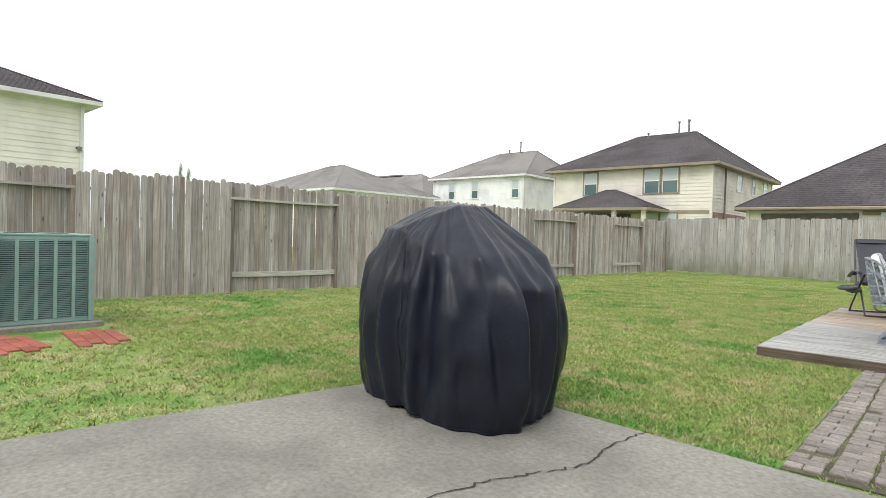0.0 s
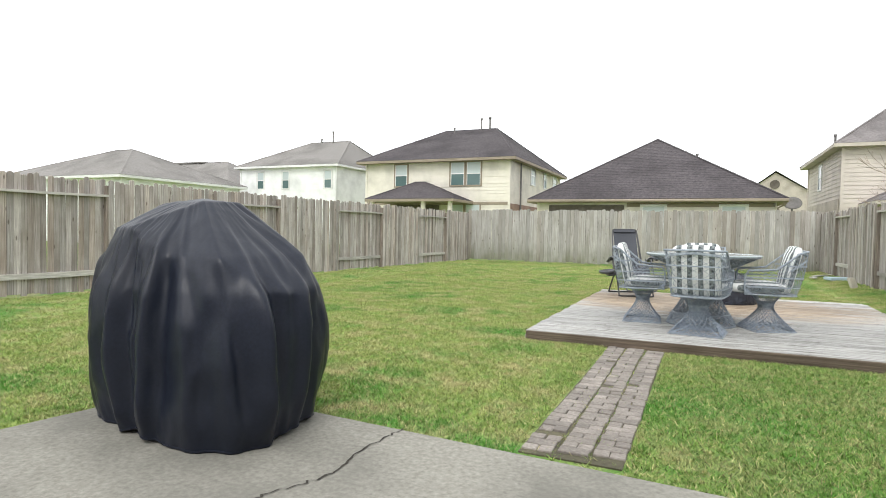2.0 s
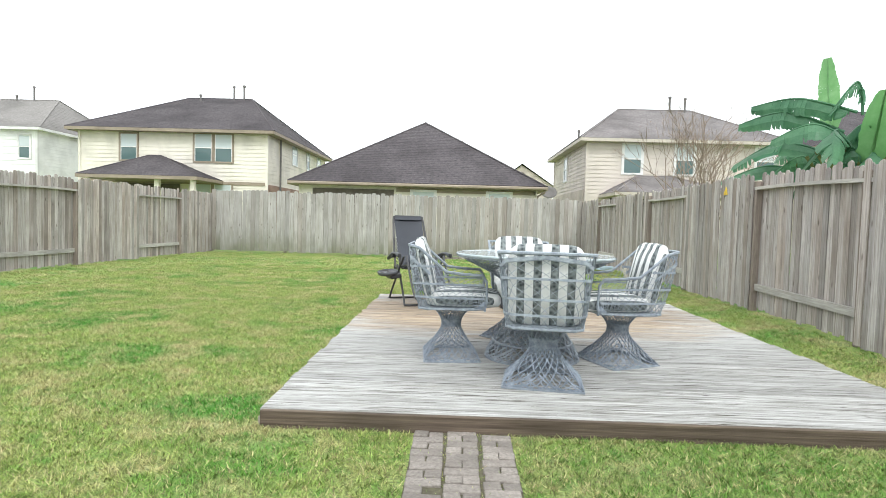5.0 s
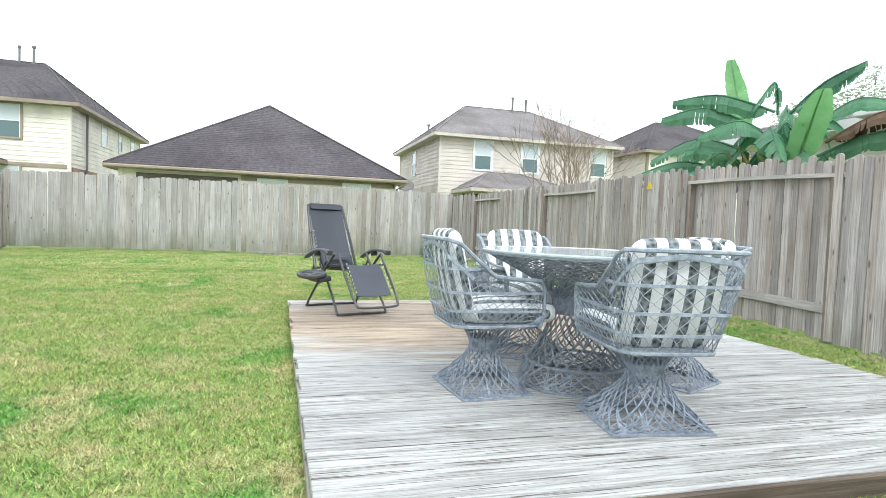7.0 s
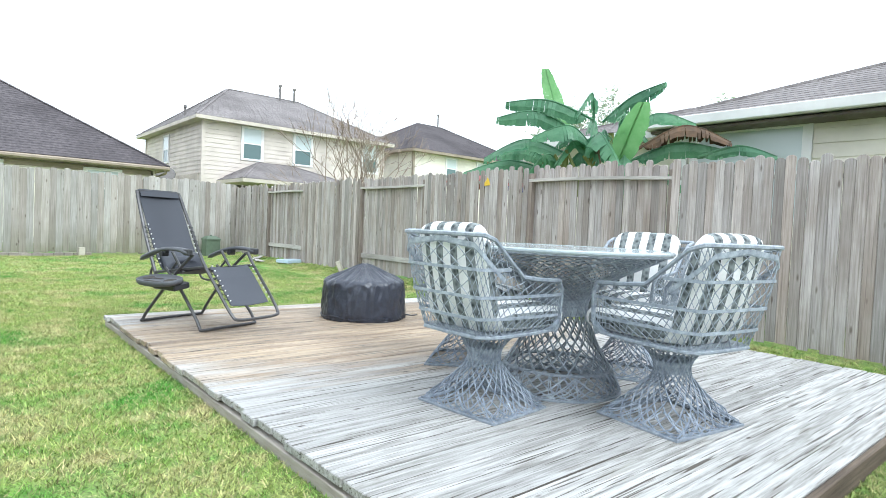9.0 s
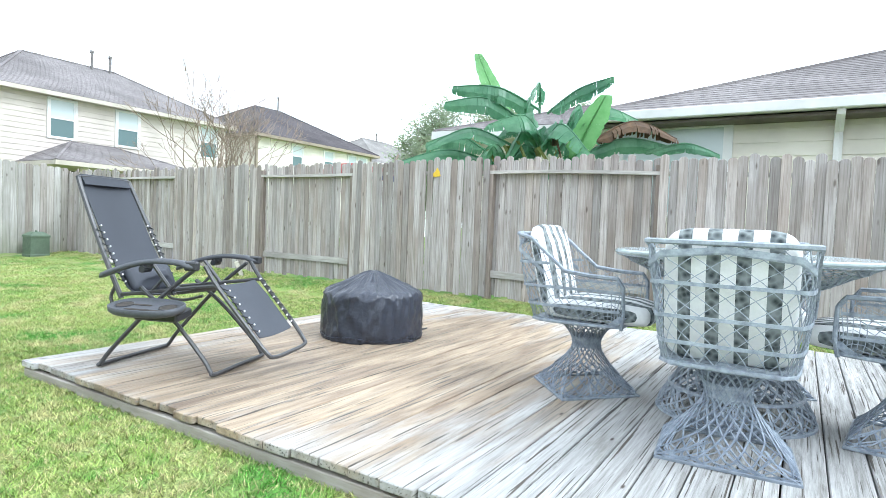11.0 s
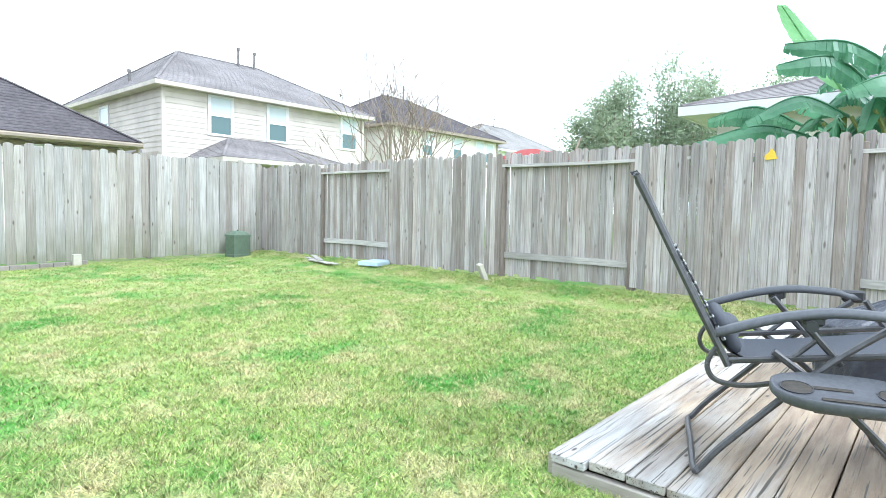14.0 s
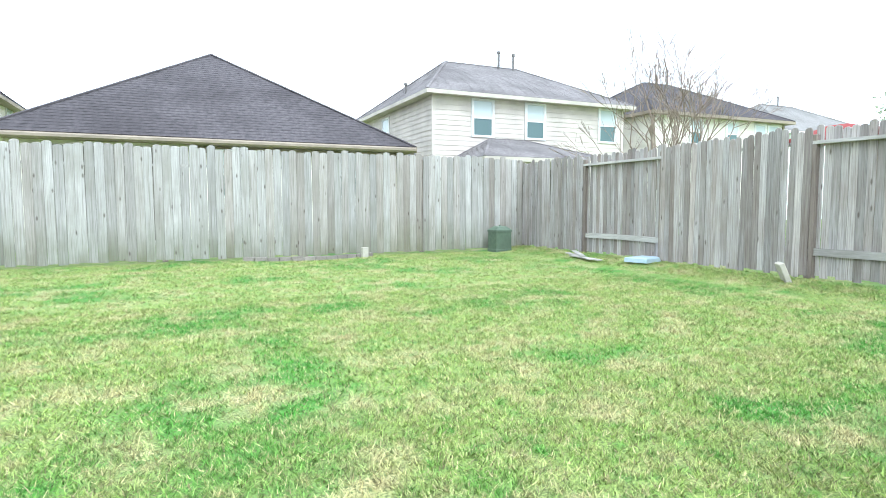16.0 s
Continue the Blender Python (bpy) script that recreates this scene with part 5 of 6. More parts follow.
def patio_table():
    t = thing("patio_table", "round grey woven fibreglass pedestal table with glossy top", "table", m=pose(-0.06, 10.12, z))
    prof = [(0.0, 0.355), (0.04, 0.345), (0.12, 0.30), (0.22, 0.235), (0.34, 0.18), (0.46, 0.155), (0.52, 0.17), (0.58, 0.23), (0.66, 0.37), (0.72, 0.50), (0.765, 0.585)]

    def pt(u, v):
        k = v * (len(prof) - 1)
        i = min(int(k), len(prof) - 2)
        zz, r = [a + (b - a) * (k - i) for a, b in zip(prof[i], prof[i + 1])]
        q = 2 * math.pi * u
        return Vector((r * math.cos(q), r * math.sin(q), zz + 0.008))

    weave = part("pedestal", lattice(pt, 28, 8, 0.0050, 0.26, sides=4, wrap=True, v0=0.0, v1=0.5), fibre, t)
    tagged(weave, kind="stuff")
    weave = part("flare", lattice(pt, 44, 6, 0.0042, 0.30, sides=4, wrap=True, v0=0.5, v1=1.0), fibre, t)
    tagged(weave, kind="stuff")
    part("collar", Shape().rings([[tuple(pt(k / 40, v)) for k in range(40)] for v in (0.46, 0.5, 0.54, 0.58)], False, False), fibre, t)
    for v in (0.0, 0.2, 1.0):
        part("ring", Shape().tube([pt(k / 64, v) for k in range(64)], 0.009, 5, closed=True), fibre, t)
    low = Shape()
    for i in range(70):
        u, d = rnd.random(), rnd.uniform(-0.12, 0.12)
        low.tube([pt((u + d * k / 4) % 1, 0.2 * k / 4) * 1.003 for k in range(5)], 0.0042, 3, caps=False)
    tagged(part("foot_weave", low, fibre, t), kind="stuff")
    part("tabletop", Shape().lathe([(0.57, 0.772), (0.595, 0.774), (0.602, 0.782), (0.602, 0.79), (0.594, 0.797), (0.56, 0.793), (0.05, 0.793)], 64), tabletop_mat, t, "pale speckled glossy tabletop")
    return t


patio_table()
cloth = thing("seat_pad", "folded navy blue cloth lying on a chair seat", "cloth", m=pose(0.50, 10.16, z + 0.495, 0, 0, 20))
part("fold", cushion(0.22, 0.17, 0.02, 0.006), navy_cloth, cloth)


def recliner():
    t = thing("recliner_chair", "black zero-gravity folding recliner with cup-holder tray, on deck", "recliner", m=pose(-1.526, 13.204, z, 0, 0, -160) @ pose(-0.05, 0, 0) @ Matrix.Diagonal((1, 0.975, 0.985, 1)))
    W, WL = -0.47, -0.57

    def both(name, pts, r, material=steel, flat=1.0, n=6):
        for x in (0.0, W):
            part(name, Shape().tube(spline([(x, s, h) for s, h in pts], n), r, 7, flat=flat), material, t)

    # back frame: an inverted U; leg rest: a U
    top = [(0, 0.10, 0.40), (-0.005, -0.035, 0.66), (-0.02, -0.155, 0.90), (-0.035, -0.235, 1.065), (-0.06, -0.25, 1.09), (W / 2, -0.255, 1.095), (W + 0.06, -0.25, 1.09), (W + 0.035, -0.235, 1.065), (W + 0.02, -0.155, 0.90), (W + 0.005, -0.035, 0.66), (W, 0.10, 0.40)]
    part("back_frame", Shape().tube(spline(top, 6), 0.0145, 7), steel, t)
    both("seat_frame", [(0.10, 0.42), (0.46, 0.47), (0.72, 0.505)], 0.012)
    rest = [(0, 0.64, 0.61), (0, 0.72, 0.50), (0, 0.90, 0.30), (-0.01, 1.02, 0.16), (-0.05, 1.05, 0.125), (W / 2, 1.055, 0.12), (W + 0.05, 1.05, 0.125), (W + 0.01, 1.02, 0.16), (W, 0.90, 0.30), (W, 0.72, 0.50), (W, 0.64, 0.61)]
    part("leg_rest_frame", Shape().tube(spline(rest, 6), 0.0125, 7), steel, t)
    rear = [(0.02, 0.60, 0.60), (0.025, 0.38, 0.42), (0.045, 0.10, 0.13), (0.05, 0.02, 0.03), (0.03, 0.0, 0.014), (W / 2, 0.0, 0.014), (W - 0.03, 0.0, 0.014), (W - 0.05, 0.02, 0.03), (W - 0.045, 0.10, 0.13), (W - 0.025, 0.38, 0.42), (W - 0.02, 0.60, 0.60)]
    part("leg_frame", Shape().tube(spline(rear, 6), 0.0125, 7), steel, t)
    front = [(0.012, 0.24, 0.47), (0.02, 0.45, 0.31), (0.03, 0.66, 0.10), (0.03, 0.71, 0.03), (0.01, 0.725, 0.014), (W / 2, 0.725, 0.014), (W - 0.01, 0.725, 0.014), (W - 0.03, 0.71, 0.03), (W - 0.03, 0.66, 0.10), (W - 0.02, 0.45, 0.31), (W - 0.012, 0.24, 0.47)]
    part("leg_frame", Shape().tube(spline(front, 6), 0.0125, 7), steel, t)
    both("hinge_bracket", [(0.06, 0.47), (0.03, 0.40), (0.06, 0.345), (0.16, 0.335), (0.30, 0.37)], 0.010)
    both("arm_strut", [(0.31, 0.60), (0.37, 0.53), (0.45, 0.44)], 0.012)
    both("arm_strut", [(0.37, 0.52), (0.29, 0.44)], 0.010)
    for x in (0.088, W - 0.088):
        arm = Shape()
        ring = []
        for k in range(15):
            s_ = 0.045 + 0.60 * k / 14
            h = 0.535 + 0.09 * math.sin(min(1, k / 10) * math.pi / 2) + 0.012 * math.sin(k / 14 * math.pi) - (0.012 if k > 12 else 0)
            w = 0.030 if 0 < k < 14 else 0.020
            ring.append([(x - w, s_, h - 0.006), (x - w * 0.8, s_, h - 0.016), (x + w * 0.8, s_, h - 0.016), (x + w, s_, h - 0.006), (x + w * 0.75, s_, h + 0.012), (x - w * 0.75, s_, h + 0.012)])
        arm.rings([list(reversed(r_)) for r_ in ring])
        a = part("armrest", arm, tray_plastic, t, smooth=True)
        part("knob", Shape().tube([(x - 0.03, 0.33, 0.585), (x + 0.03, 0.33, 0.585)], 0.02, 10), plastic, a)
        part("bracket", Shape().box(x - 0.02, x + 0.02, 0.305, 0.37, 0.585, 0.625, 0.008), plastic, a)
        part("bracket", Shape().box(x - 0.02, x + 0.02, 0.58, 0.66, 0.59, 0.64, 0.008), plastic, a)

    def sheet(rows_, inset, sag):
        s = Shape()
        n = 12
        vs = []
        for s_, h in rows_:
            for k in range(n + 1):
                f = k / n
                d = sag * math.sin(math.pi * f)
                vs.append((-inset + (W + 2 * inset) * f, s_ - d * 0.4, h - d))
        m_ = len(vs)
        vs2 = vs + [(x, y_ - 0.004, h - 0.004) for x, y_, h in vs]
        fs = []
        for j in range(len(rows_) - 1):
            for k in range(n):
                i = j * (n + 1) + k
                fs += [(i, i + n + 1, i + n + 2, i + 1), (m_ + i, m_ + i + 1, m_ + i + n + 2, m_ + i + n + 1)]
        s.add(vs2, fs)
        return s

    back_line = [(p.y, p.z) for p in spline([(0, -0.25, 1.085), (0, -0.15, 0.90), (0, -0.03, 0.66), (0, 0.10, 0.46), (0, 0.20, 0.42)], 5)]
    part("back_sling", sheet(back_line, 0.045, 0.015), sling, t, "black mesh fabric")
    part("head_band", Shape().rings([[(x, -0.274, 1.10), (x, -0.248, 1.110), (x, -0.212, 1.05), (x, -0.226, 1.042)] for x in [-0.055 + (W + 0.11) * k / 8 for k in range(9)]]), sling, t)
    part("seat_sling", sheet([(0.19, 0.42), (0.35, 0.435), (0.5, 0.46), (0.62, 0.48), (0.70, 0.495)], 0.045, 0.02), sling, t, "black mesh fabric")
    part("leg_sling", sheet([(0.70, 0.505), (0.78, 0.43), (0.88, 0.315), (0.96, 0.225)], 0.05, 0.012), sling, t, "black mesh fabric")
    pil = part("lumbar_pillow", cushion(0.36, 0.17, 0.06, 0.03), sling, t, "black padded pillow", True)
    pil.matrix_basis = pose(W / 2, 0.10, 0.50, -62, 0, 0)
    for x, dx in ((0.0, -0.045), (W, 0.045)):
        lace = Shape()
        pts = []
        seq = [(0.02 - 0.02, 0.73 + 0.02)]
        for k in range(17):
            f = k / 16
            p = Vector((0, -0.105, 0.80)).lerp(Vector((0, 0.07, 0.48)), f)
            pts.append((x if k % 2 else x + dx, p.y + 0.014, p.z + 0.008))
            if k % 2 == 0:
                part("eyelet", Shape().tube([(x + dx - 0.001, p.y + 0.010, p.z + 0.005), (x + dx + 0.001, p.y + 0.020, p.z + 0.011)], 0.006, 6), cord_mat, t)
        lace.tube(pts, 0.004, 4)
        part("lacing", lace, plastic, t)
        lace = Shape()
        pts = []
        for k in range(15):
            f = k / 14
            p = Vector((0, 0.72, 0.50)).lerp(Vector((0, 0.94, 0.25)), f)
            pts.append((x if k % 2 else x + dx, p.y + 0.014, p.z + 0.010))
            if k % 2 == 0:
                part("eyelet", Shape().tube([(x + dx - 0.001, p.y + 0.012, p.z + 0.008), (x + dx + 0.001, p.y + 0.02, p.z + 0.014)], 0.006, 6), cord_mat, t)
        lace.tube(pts, 0.004, 4)
        part("lacing", lace, plastic, t)
    tray = Shape()
    cx, cy, a, b = 0.18, 0.42, 0.115, 0.213

    def oval(f, h):
        return [(cx + a * f * math.copysign(abs(math.cos(q)) ** 0.8, math.cos(q)), cy + b * f * math.copysign(abs(math.sin(q)) ** 0.8, math.sin(q)), h) for q in [k * math.pi / 20 for k in range(40)]]

    tray.rings([oval(0.55, 0.335), oval(0.92, 0.345), oval(1.0, 0.36), oval(1.0, 0.385), oval(0.96, 0.388), oval(0.94, 0.376), oval(0.05, 0.376)])
    ty = part("side_tray", tray, tray_plastic, t, "black plastic side tray with cup holders", True)
    ty.matrix_basis = pose(0.02, 0, 0.405) @ pose(0, 0, 0, 0, 9, 0) @ pose(-0.02, 0, -0.36)
    for hy in (0.283, 0.552):
        part("cup_holder", Shape().lathe([(0.045, 0.377), (0.046, 0.380), (0.049, 0.380), (0.049, 0.376)], 20, (cx, hy), close_top=False, close_bottom=False), plastic, ty)
        # flat dark disc painted as the shade down in the cup hole
        part("cup_well", Shape().lathe([(0.044, 0.3765), (0.044, 0.3785)], 20, (cx, hy)), dark_crack, ty)
    # dark strips on the tray top stand for the shade in its slots
    part("phone_slot", Shape().box(cx - 0.02, cx + 0.0, 0.315, 0.44, 0.377, 0.3795), dark_crack, ty)
    part("phone_slot", Shape().box(cx + 0.06, cx + 0.078, 0.34, 0.58, 0.377, 0.3795), dark_crack, ty)
    part("tray_bracket", Shape().box(0.05, 0.19, 0.33, 0.60, 0.295, 0.345, 0.01), plastic, ty)
    return t


recliner()


def fire_pit():
    t = thing("covered_fire_pit", "round fire pit under a wrinkled black vinyl cover", "fire pit", m=pose(0.285, 12.70, z) @ Matrix.Diagonal((0.91, 0.91, 1.03, 1)))
    n, rings = 180, []
    prof = spline([(0.425, 0, 0.0), (0.432, 0, 0.06), (0.425, 0, 0.18), (0.42, 0, 0.29), (0.405, 0, 0.335), (0.36, 0, 0.36), (0.24, 0, 0.405), (0.12, 0, 0.455), (0.045, 0, 0.485), (0.008, 0, 0.49)], 4)
    for p in prof:
        r, h = p.x, p.z
        ring = []
        for k in range(n):
            q = 2 * math.pi * k / n
            c, d = math.cos(q), math.sin(q)
            top = smooth_step(0.32, 0.37, h)
            w = (0.030 * ridged((3 * c, 3 * d, 5 * h)) + 0.022 * ridged((8 * c, 8 * d, 14 * h + 2))) * (1 - 0.7 * top)
            lift = top * (0.024 * ridged((5 * c + 7, 5 * d, 1.5 * r)) + 0.020 * ridged((12 * c, 12 * d, 2 * r))) * min(1, r / 0.15)
            ring.append(((r + w) * c, (r + w) * d, max(0.0, h + lift + (0.014 * ridged((4 * c, 4 * d, 9)) if 0.25 < h < 0.36 else 0))))
        rings.append(ring)
    part("cover", Shape().rings(rings), black_vinyl, t, smooth=True)
    part("hem_cord", Shape().tube([(p[0] * 1.01, p[1] * 1.01, 0.03 + 0.010 * math.sin(0.21 * k)) for k, p in enumerate(rings[0])], 0.006, 5, closed=True), black_vinyl, t)
    part("drawstring", Shape().tube(spline([(0.40, -0.14, 0.02), (0.46, -0.20, 0.012), (0.50, -0.22, 0.012), (0.55, -0.21, 0.012)], 4), 0.006, 5), black_vinyl, t)


fire_pit()

# ---- small things about the yard ----
for bx, by, rz in ((1.93, 8.83, 8), (2.10, 8.62, -4)):
    blk = thing("concrete_block", "pale hollow concrete block lying on the deck corner", "block", "blocks on the deck corner", pose(bx, by, z + 0.001, 0, 0, rz))
    s = Shape()
    for a0, a1 in ((-0.19, -0.155), (-0.02, 0.02), (0.155, 0.19)):
        s.box(a0, a1, -0.065, 0.065, 0, 0.09, 0.003)
    s.box(-0.155, -0.02, -0.065, -0.035, 0, 0.09).box(0.02, 0.155, -0.065, -0.035, 0, 0.09).box(-0.155, -0.02, 0.035, 0.065, 0, 0.09).box(0.02, 0.155, 0.035, 0.065, 0, 0.09)
    part("body", s, stone, blk)

ub = thing("utility_box", "green plastic utility box standing by the back fence", "utility box", m=pose(2.36, 23.12, 0, 0, 0, 4) @ Matrix.Diagonal((0.72, 0.8, 1.18, 1)))
part("body", Shape().rings([[(sx * w, sy * d, h) for sx, sy in ((-1, -1), (1, -1), (1, 1), (-1, 1))] for h, w, d in ((0, 0.26, 0.2), (0.05, 0.26, 0.2), (0.06, 0.25, 0.19), (0.36, 0.245, 0.185))]), box_green, ub)
part("lid", Shape().rings([[(sx * w, sy * d, h) for sx, sy in ((-1, -1), (1, -1), (1, 1), (-1, 1))] for h, w, d in ((0.35, 0.265, 0.205), (0.38, 0.26, 0.2), (0.43, 0.15, 0.12), (0.44, 0.12, 0.1))]), box_green, ub)
part("knob", Shape().lathe([(0.03, 0.43), (0.03, 0.455), (0.02, 0.465)], 10), box_green, ub)

lean = thing("paver_stone", "pale flat stone block leaning in the grass by the fence", "stone", m=pose(2.80, 17.35, ground_z(2.8, 17.35) - 0.01, -22, 0, 50))
part("slab", Shape().box(-0.1, 0.1, -0.03, 0.03, 0, 0.24, 0.008), stone, lean)
tub = thing("plastic_lid", "pale blue plastic lid lying on the grass", "lid", m=pose(2.93, 19.72, ground_z(2.93, 19.72), 0, 0, 15))
part("top", Shape().rings([[(sx * w, sy * d, h) for sx, sy in ((-1, -1), (1, -1), (1, 1), (-1, 1))] for h, w, d in ((0, 0.25, 0.19), (0.06, 0.25, 0.19), (0.07, 0.23, 0.17))]), blue_plastic, tub)
for k, (bx, by, rz, ln) in enumerate(((2.68, 21.0, 70, 1.3), (2.83, 21.2, 60, 1.1), (2.58, 20.7, 82, 0.9))):
    bd = thing("loose_board", "old weathered board lying in the grass", "board", "loose boards", pose(bx, by, ground_z(bx, by) + 0.012 + 0.006 * k, 0, 0, rz))
    part("plank", Shape().box(-ln / 2, ln / 2, -0.045, 0.045, 0, 0.02, 0.003), rail_wood, bd)
edge = thing("border_edging", "curved border of low grey bricks by the fence", "edging")
em = Shape().box(-0.095, 0.095, -0.045, 0.045, 0, 0.075, 0.006).mesh("brick", paver_grey)
for k in range(12):
    f = k / 11
    x = -2.45 + 2.1 * f
    y = YB - 0.10 - 0.42 * math.sin(math.pi * (0.08 + 0.84 * f))
    ob = new("brick", em)
    ob.parent = edge
    ob.matrix_world = pose(x, y, -0.005 + rnd.uniform(-0.006, 0.006), 0, 0, 25 * -math.cos(math.pi * f))
up = thing("upright_block", "small pale block standing on the border edging", "block", m=pose(-0.47, 23.10, 0.0, 0, 0, 6))
part("body", Shape().box(-0.06, 0.06, -0.04, 0.04, 0.0, 0.19, 0.008), stone, up)
orn = thing("fence_ornament", "small yellow painted metal ornament on the fence", "ornament", m=pose(XR - 0.05, 13.96, 1.60, 0, 0, 90) @ Matrix.Scale(0.72, 4))
part("body", Shape().rings([[(x * k, y, h * k + 0.02) for x, h in ((-0.085, 0.0), (0.075, -0.01), (0.085, 0.05), (0.03, 0.10), (0.0, 0.16), (-0.05, 0.10))] for k, y in ((0.9, -0.008), (1.0, 0.0), (0.9, 0.008))]), yellow, orn)


# ---- plants ----
def banana_leaf(base, middle, tip, width, seed, torn, across=None):
    """A long arching leaf blade on a midrib through three points, its blade split into hanging strips where torn."""
    r = random.Random(seed)
    s = Shape()
    n = 26
    spine = spline([base, middle, tip], n // 2)
    s.tube(spine, [0.018 * (1 - 0.85 * i / n) + 0.003 for i in range(n + 1)], 5)
    run = Vector(tip) - Vector(base)
    run.z = 0
    run = run.normalized() if run.length > 0.05 else Vector((0, 1, 0))
    down = Vector((0, 0, -1))

    def wide(t):
        return width * min(1, (max(t - 0.08, 0) / 0.16) ** 0.6) * (1 - max(0, t - 0.6) / 0.4 * 0.75) ** 0.7

    for sgn in (1, -1):
        hang = r.uniform(0.95, 1.3) if torn > 0.2 else (r.uniform(0.45, 0.85) if torn else 0.12)
        for i in range(2, n):
            split = r.random() < torn
            if split:
                hang = min(1.45, max(0.7 if torn > 0.2 else 0.4, hang + r.uniform(-0.3, 0.35)))
            gap = r.uniform(0.2, 0.5) if split else 0.0
            p0, p1 = spine[i], spine[i + 1]
            fwd = p1 - p0
            side = across or run.cross(Vector((0, 0, 1)))
            lean_ = fwd.normalized()
            out = side * sgn * math.cos(hang) + down * math.sin(hang) * math.sqrt(max(0.1, 1 - lean_.z ** 2))
            curl = hang + (0.4 if torn > 0.2 else 0.25)
            out2 = side * sgn * math.cos(curl) + down * math.sin(curl) * math.sqrt(max(0.1, 1 - lean_.z ** 2))
            w0, w1 = wide(i / n) * r.uniform(0.92, 1.04), wide((i + 1) / n) * r.uniform(0.92, 1.04)
            if not split and i > 2:
                w0 = last
            last = w1
            q1 = p1 - fwd * gap * 0.25
            m0, m1 = p0 + out * w0 * 0.55 + fwd * 0.25, q1 + out * w1 * 0.55 + fwd * 0.25
            e0, e1 = m0 + out2 * w0 * 0.45 + fwd * 0.2, m1 + out2 * w1 * 0.45 * (1 - 0.3 * gap) + fwd * (0.2 - gap)
            s.add([p0, q1, m1, m0, e1, e0], [(0, 1, 2, 3), (3, 2, 4, 5)])
    return s


def banana():
    t = thing("banana_plant", "clump of banana plants with large torn leaves behind the fence", "banana plant")
    hearts = [(4.35, 13.1, 2.35), (4.25, 13.5, 2.15), (4.2, 12.45, 1.95), (4.5, 12.9, 2.45), (4.4, 13.9, 1.95)]
    for x, y, h in hearts:
        part("stem", Shape().tube(spline([(x + 0.03, y, 0), (x + 0.02, y, h * 0.5), (x, y, h)], 5), [0.10 - 0.006 * k for k in range(11)], 10), stem_banana, t, smooth=True)
    # base, middle and tip of each leaf, its half-width, and its look: 0 torn, 1 young and whole, 2 dead, 3 whole
    spec = [((4.22, 13.45, 2.35), (4.40, 13.88, 3.02), (4.57, 14.24, 3.62), 0.15, 1),
            ((4.25, 13.05, 2.62), (3.75, 13.45, 2.86), (3.39, 13.95, 2.84), 0.20, 0), ((4.2, 13.2, 2.4), (3.65, 13.55, 2.70), (3.25, 13.98, 2.60), 0.20, 0),
            ((4.22, 13.44, 2.15), (3.75, 13.85, 2.34), (3.33, 14.28, 2.05), 0.23, 3), ((4.2, 13.6, 1.85), (3.8, 14.2, 2.06), (3.4, 14.8, 1.86), 0.20, 3),
            ((4.3, 13.0, 2.15), (3.75, 13.05, 2.46), (3.4, 13.4, 2.30), 0.25, 3), ((4.2, 12.95, 2.05), (3.65, 12.5, 2.30), (3.32, 12.0, 1.86), 0.23, 3),
            ((4.48, 13.04, 2.62), (4.55, 12.62, 2.94), (4.61, 12.15, 3.08), 0.20, 0), ((4.05, 12.5, 1.85), (3.95, 12.25, 2.30), (3.85, 12.02, 2.66), 0.19, 1),
            ((4.3, 12.35, 2.15), (4.6, 11.85, 2.46), (4.85, 11.35, 2.24), 0.20, 2), ((4.3, 12.45, 2.0), (4.6, 11.95, 2.24), (4.85, 11.4, 2.14), 0.18, 0),
            ((4.7, 11.7, 2.05), (4.85, 11.25, 2.18), (5.0, 10.85, 2.04), 0.11, 0), ((4.35, 13.1, 2.6), (4.25, 13.08, 3.0), (3.95, 13.1, 2.62), 0.18, 0),
            ((4.35, 13.9, 2.1), (4.3, 14.4, 2.36), (4.3, 14.95, 2.26), 0.21, 0), ((4.4, 12.75, 2.3), (4.1, 12.45, 2.62), (3.9, 12.3, 2.35), 0.20, 0),
            ((4.0, 12.78, 2.2), (3.8, 12.62, 2.16), (3.72, 12.5, 1.85), 0.13, 2),
            ((4.5, 12.8, 2.35), (4.75, 12.35, 2.7), (5.0, 11.9, 2.55), 0.20, 3), ((4.45, 13.2, 2.4), (4.9, 13.5, 2.85), (5.3, 13.9, 2.7), 0.20, 0)]
    rg = random.Random(9)
    for k in range(20):
        x, y, h = hearts[k % 5]
        a, ln = rg.uniform(0, 2 * math.pi), rg.uniform(0.5, 0.85)
        ex, ey = math.cos(a) * ln, math.sin(a) * ln
        ex = max(ex, 3.4 - x)
        spec.append(((x, y, h - 0.25), (x + ex * 0.5, y + ey * 0.5, h + rg.uniform(-0.05, 0.15)), (x + ex, y + ey, h - rg.uniform(0.2, 0.45)), rg.uniform(0.15, 0.21), 0 if k % 3 else 3))
    for i, (b, mid, tip, wd, look_) in enumerate(spec):
        part("leaf", banana_leaf(b, mid, tip, wd * (1.2, 1, 1.1, 1.1)[look_], 40 + i, (0.5, 0.0, 0.4, 0.12)[look_], Vector((-0.5, 0.86, 0)) if look_ == 1 else None), (leaf_banana, leaf_bright, leaf_dead, leaf_banana)[look_], t, ("", "bright young leaf", "brown dead leaf", "")[look_])
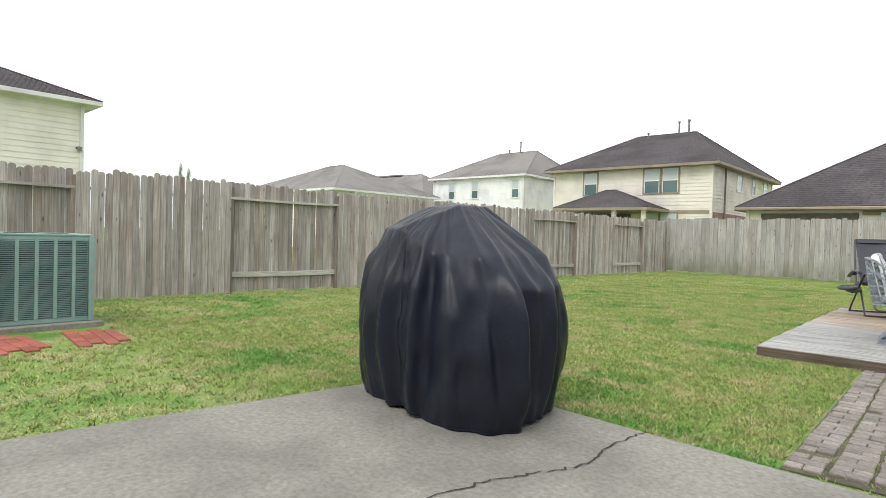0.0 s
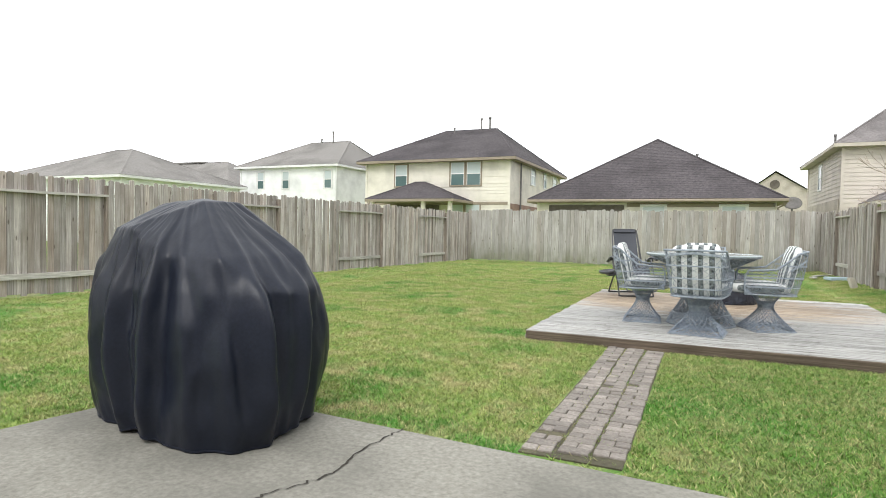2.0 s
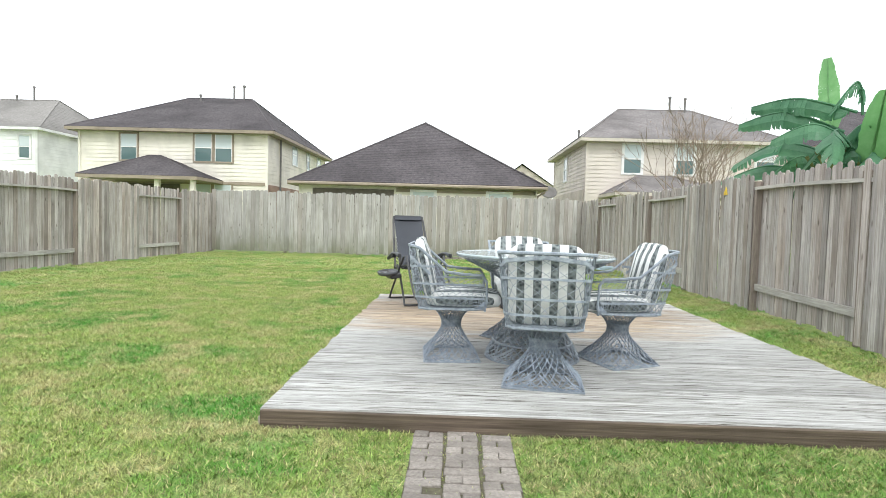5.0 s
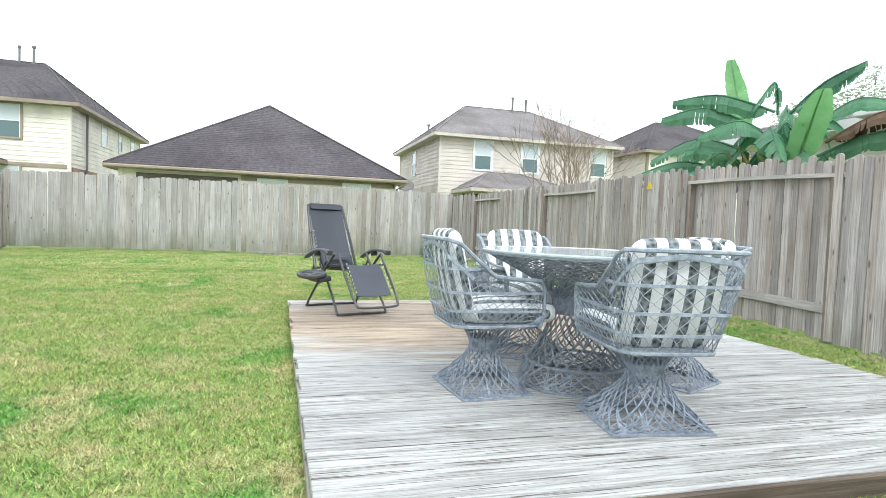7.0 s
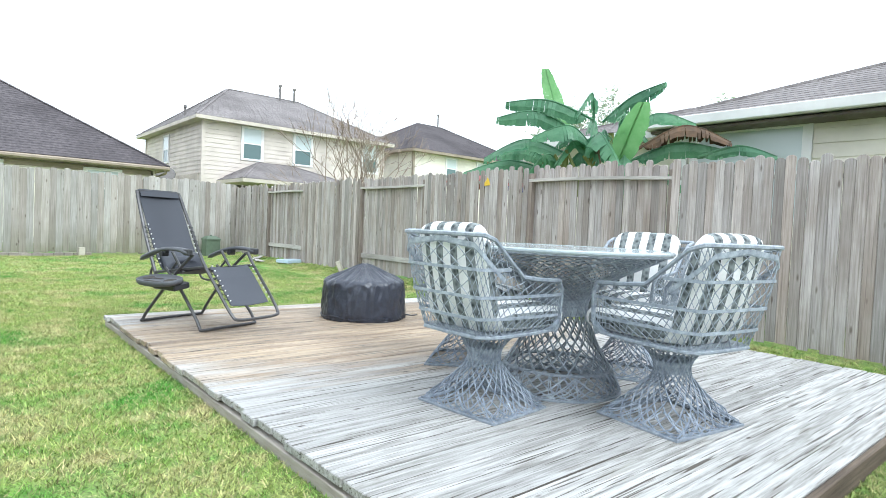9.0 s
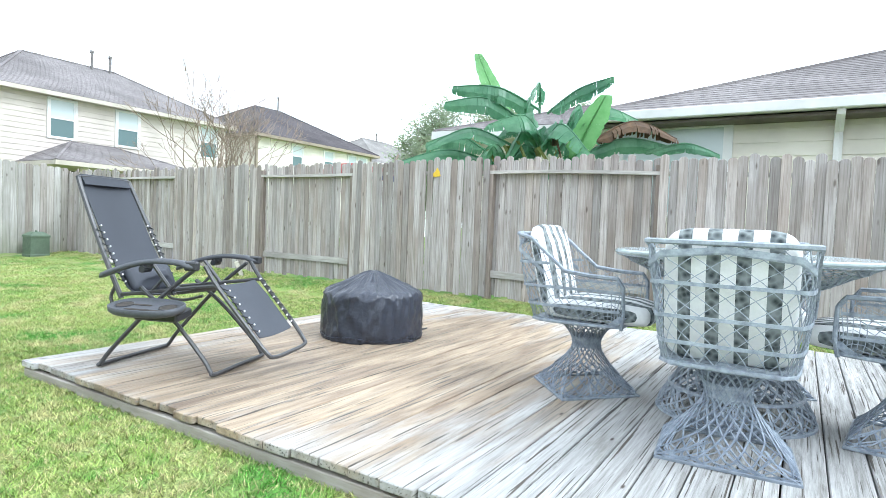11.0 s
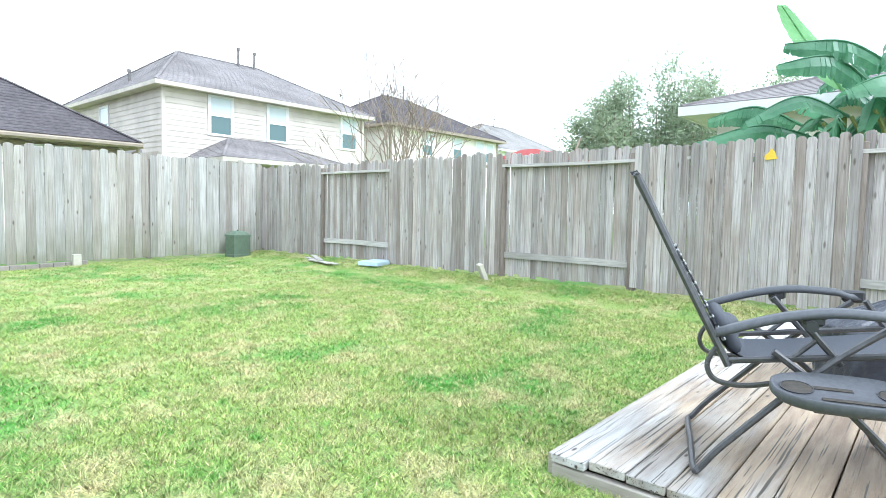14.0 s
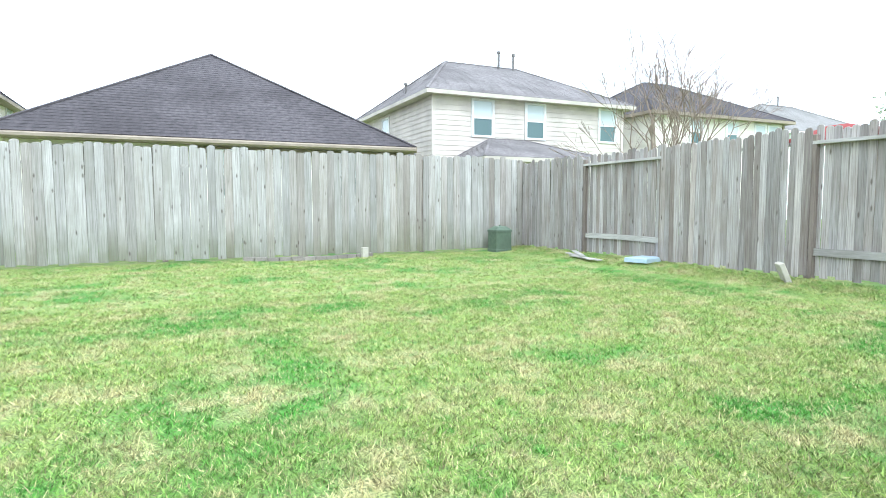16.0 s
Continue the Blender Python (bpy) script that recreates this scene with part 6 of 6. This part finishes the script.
    for y, z_ in ((13.2, 1.95), (13.0, 2.0), (12.7, 1.9), (13.45, 1.9)):
        part("leaf_stalk", Shape().tube(spline([(3.9, y, 1.5), (3.95, y + 0.05, 1.8), (3.85, y + 0.18, z_ + 0.15)], 4), 0.022, 6), stem_banana, t, "yellow-green leaf stalk")


banana()


def limb(s, p, d, length, r, depth, tips, rg, spread=0.5, up=0.25):
    q = p + d * length
    mid = p.lerp(q, 0.5) + Vector((rg.uniform(-1, 1), rg.uniform(-1, 1), 0)) * length * 0.05
    r = max(r, 0.0055)
    s.tube([p, mid, q], [r, r * 0.85, r * 0.72], 5 if r > 0.01 else 3, caps=False)
    if depth == 0:
        tips.append((q, d))
        return
    for k in range(rg.choice((2, 2, 3))):
        e = (d + Vector((rg.gauss(0, spread), rg.gauss(0, spread), rg.gauss(up, 0.25)))).normalized()
        limb(s, q if k else mid.lerp(q, 0.7), e, length * rg.uniform(0.62, 0.85), r * 0.64, depth - 1, tips, rg, spread, up)


def leaves(s, centre, radius, count, size, rg):
    for i in range(count):
        p = Vector(centre) + Vector((rg.gauss(0, 1), rg.gauss(0, 1), rg.gauss(0, 0.8))) * radius * 0.5
        a = Vector((rg.gauss(0, 1), rg.gauss(0, 1), rg.gauss(0, 1))).normalized()
        b = a.orthogonal().normalized()
        k = size * rg.uniform(0.6, 1.3)
        s.add([p, p + a * k + b * k * 0.4, p + a * 2 * k, p + a * k - b * k * 0.4], [(0, 1, 2, 3)])


def bare_tree():
    rg = random.Random(5)
    t = thing("crape_myrtle", "leafless crape myrtle with many pale thin branches", "tree", m=pose(6.2, 22.2, 0))
    wood, tips = Shape(), []
    for k in range(9):
        a = k * 2 * math.pi / 9 + rg.uniform(-0.3, 0.3)
        limb(wood, Vector((0.1 * math.cos(a), 0.1 * math.sin(a), 0)), Vector((0.23 * math.cos(a), 0.23 * math.sin(a), 1)).normalized(), 1.3 * rg.uniform(0.85, 1.15), 0.032, 5, tips, rg, 0.40, 0.16)
    part("trunk", wood, bark, t)
    lv = Shape()
    for p, d in tips:
        if rg.random() < 0.55:
            leaves(lv, p, 0.12, 2, 0.022, rg)
    tagged(part("foliage", lv, leaf_dry, t, "few dry brown leaves and seed heads"), kind="stuff")


bare_tree()


def leafy_tree(label, x, y, high, wide, seed, shoots, leaf=0.068):
    """A bushy crown of upright feathery shoots on a short forked trunk."""
    rg = random.Random(seed)
    t = thing("tree", label, "tree", m=pose(x, y, 0))
    wood, lv = Shape(), Shape()
    fork = high * 0.2
    wood.tube([(0, 0, 0), (0.03, 0.02, fork * 0.6), (0, 0, fork)], [0.13, 0.11, 0.10], 7)
    for k in range(shoots):
        a, out = rg.uniform(0, 2 * math.pi), math.sqrt(rg.random())
        top = high * (0.62 + 0.38 * (1 - out ** 2)) * rg.uniform(0.82, 1.0)
        foot = Vector((0, 0, fork * rg.uniform(0.8, 1.0)))
        tip = Vector((wide * out * math.cos(a), wide * out * math.sin(a), top))
        bend = foot.lerp(tip, 0.45) + Vector((tip.x, tip.y, 0)) * 0.28
        pts = spline([foot, bend, tip], 7)
        wood.tube(pts, [0.028 * (1 - i / 15) + 0.002 for i in range(15)], 4, caps=False)
        for i in range(5, 15):
            f = i / 14
            leaves(lv, pts[i], 0.80 * (1.15 - f) + 0.22, int(44 + 26 * (1 - f)), leaf, rg)
            if rg.random() < 0.5:
                d = Vector((rg.gauss(0, 0.5), rg.gauss(0, 0.5), rg.uniform(0.2, 0.9))) * 0.5
                wood.tube([pts[i], pts[i] + d], [0.008, 0.003], 3, caps=False)
                leaves(lv, pts[i] + d * 0.8, 0.28, 20, leaf, rg)
    part("trunk", wood, bark, t)
    tagged(part("crown", lv, leaf_tree, t), kind="stuff")


leafy_tree("olive-green leafy tree behind the neighbouring fence", 13.0, 18.9, 5.5, 2.5, 11, 64)
leafy_tree("olive-green leafy tree behind the neighbouring roof", 16.2, 16.6, 5.6, 1.4, 12, 28)

cyp = thing("cypress", "two thin dark cypress spires far behind the fence", "tree", m=pose(-40, 19.7, 0))
for ox, hh in ((0, 5.4), (0.5, 5.1), (-0.7, 4.6)):
    rg, lv = random.Random(3), Shape()
    lv.tube([(0.2 * ox, ox, 0), (0.2 * ox, ox, hh - 0.2)], [0.1, 0.02], 5)
    for k in range(420):
        f = rg.random()
        p = Vector((0.2 * ox, ox, 0.4 + f * (hh - 0.4)))
        leaves(lv, p, 0.30 * (1 - f) + 0.05, 2, 0.07, rg)
    part("spire", lv, leaf_tree, cyp)

play = thing("playset", "playset with red and blue canopy behind the fence", "playset", m=pose(9.5, 20.4, 0))
for px in (-0.9, 0.9):
    for py in (-0.7, 0.7):
        part("post", Shape().box(px - 0.05, px + 0.05, py - 0.05, py + 0.05, 0, 2.25, 0.006), tan_trim, play)
part("canopy", Shape().rings([[(x, y, 2.25) for x, y in ((-1.1, -0.9), (1.1, -0.9), (1.1, 0.9), (-1.1, 0.9))], [(x, y, 2.33) for x, y in ((-1.1, -0.9), (1.1, -0.9), (1.1, 0.9), (-1.1, 0.9))], [(x, y, 2.55) for x, y in ((-0.9, -0.2), (0.9, -0.2), (0.9, 0.2), (-0.9, 0.2))]]), red_roof, play)
part("valance", Shape().box(-1.08, 1.08, -0.93, -0.905, 2.12, 2.27), navy_cloth, play)
part("pole", Shape().tube([(0.4, -0.5, 2.4), (0.6, -0.6, 2.95)], 0.03, 6), tan_trim, play)
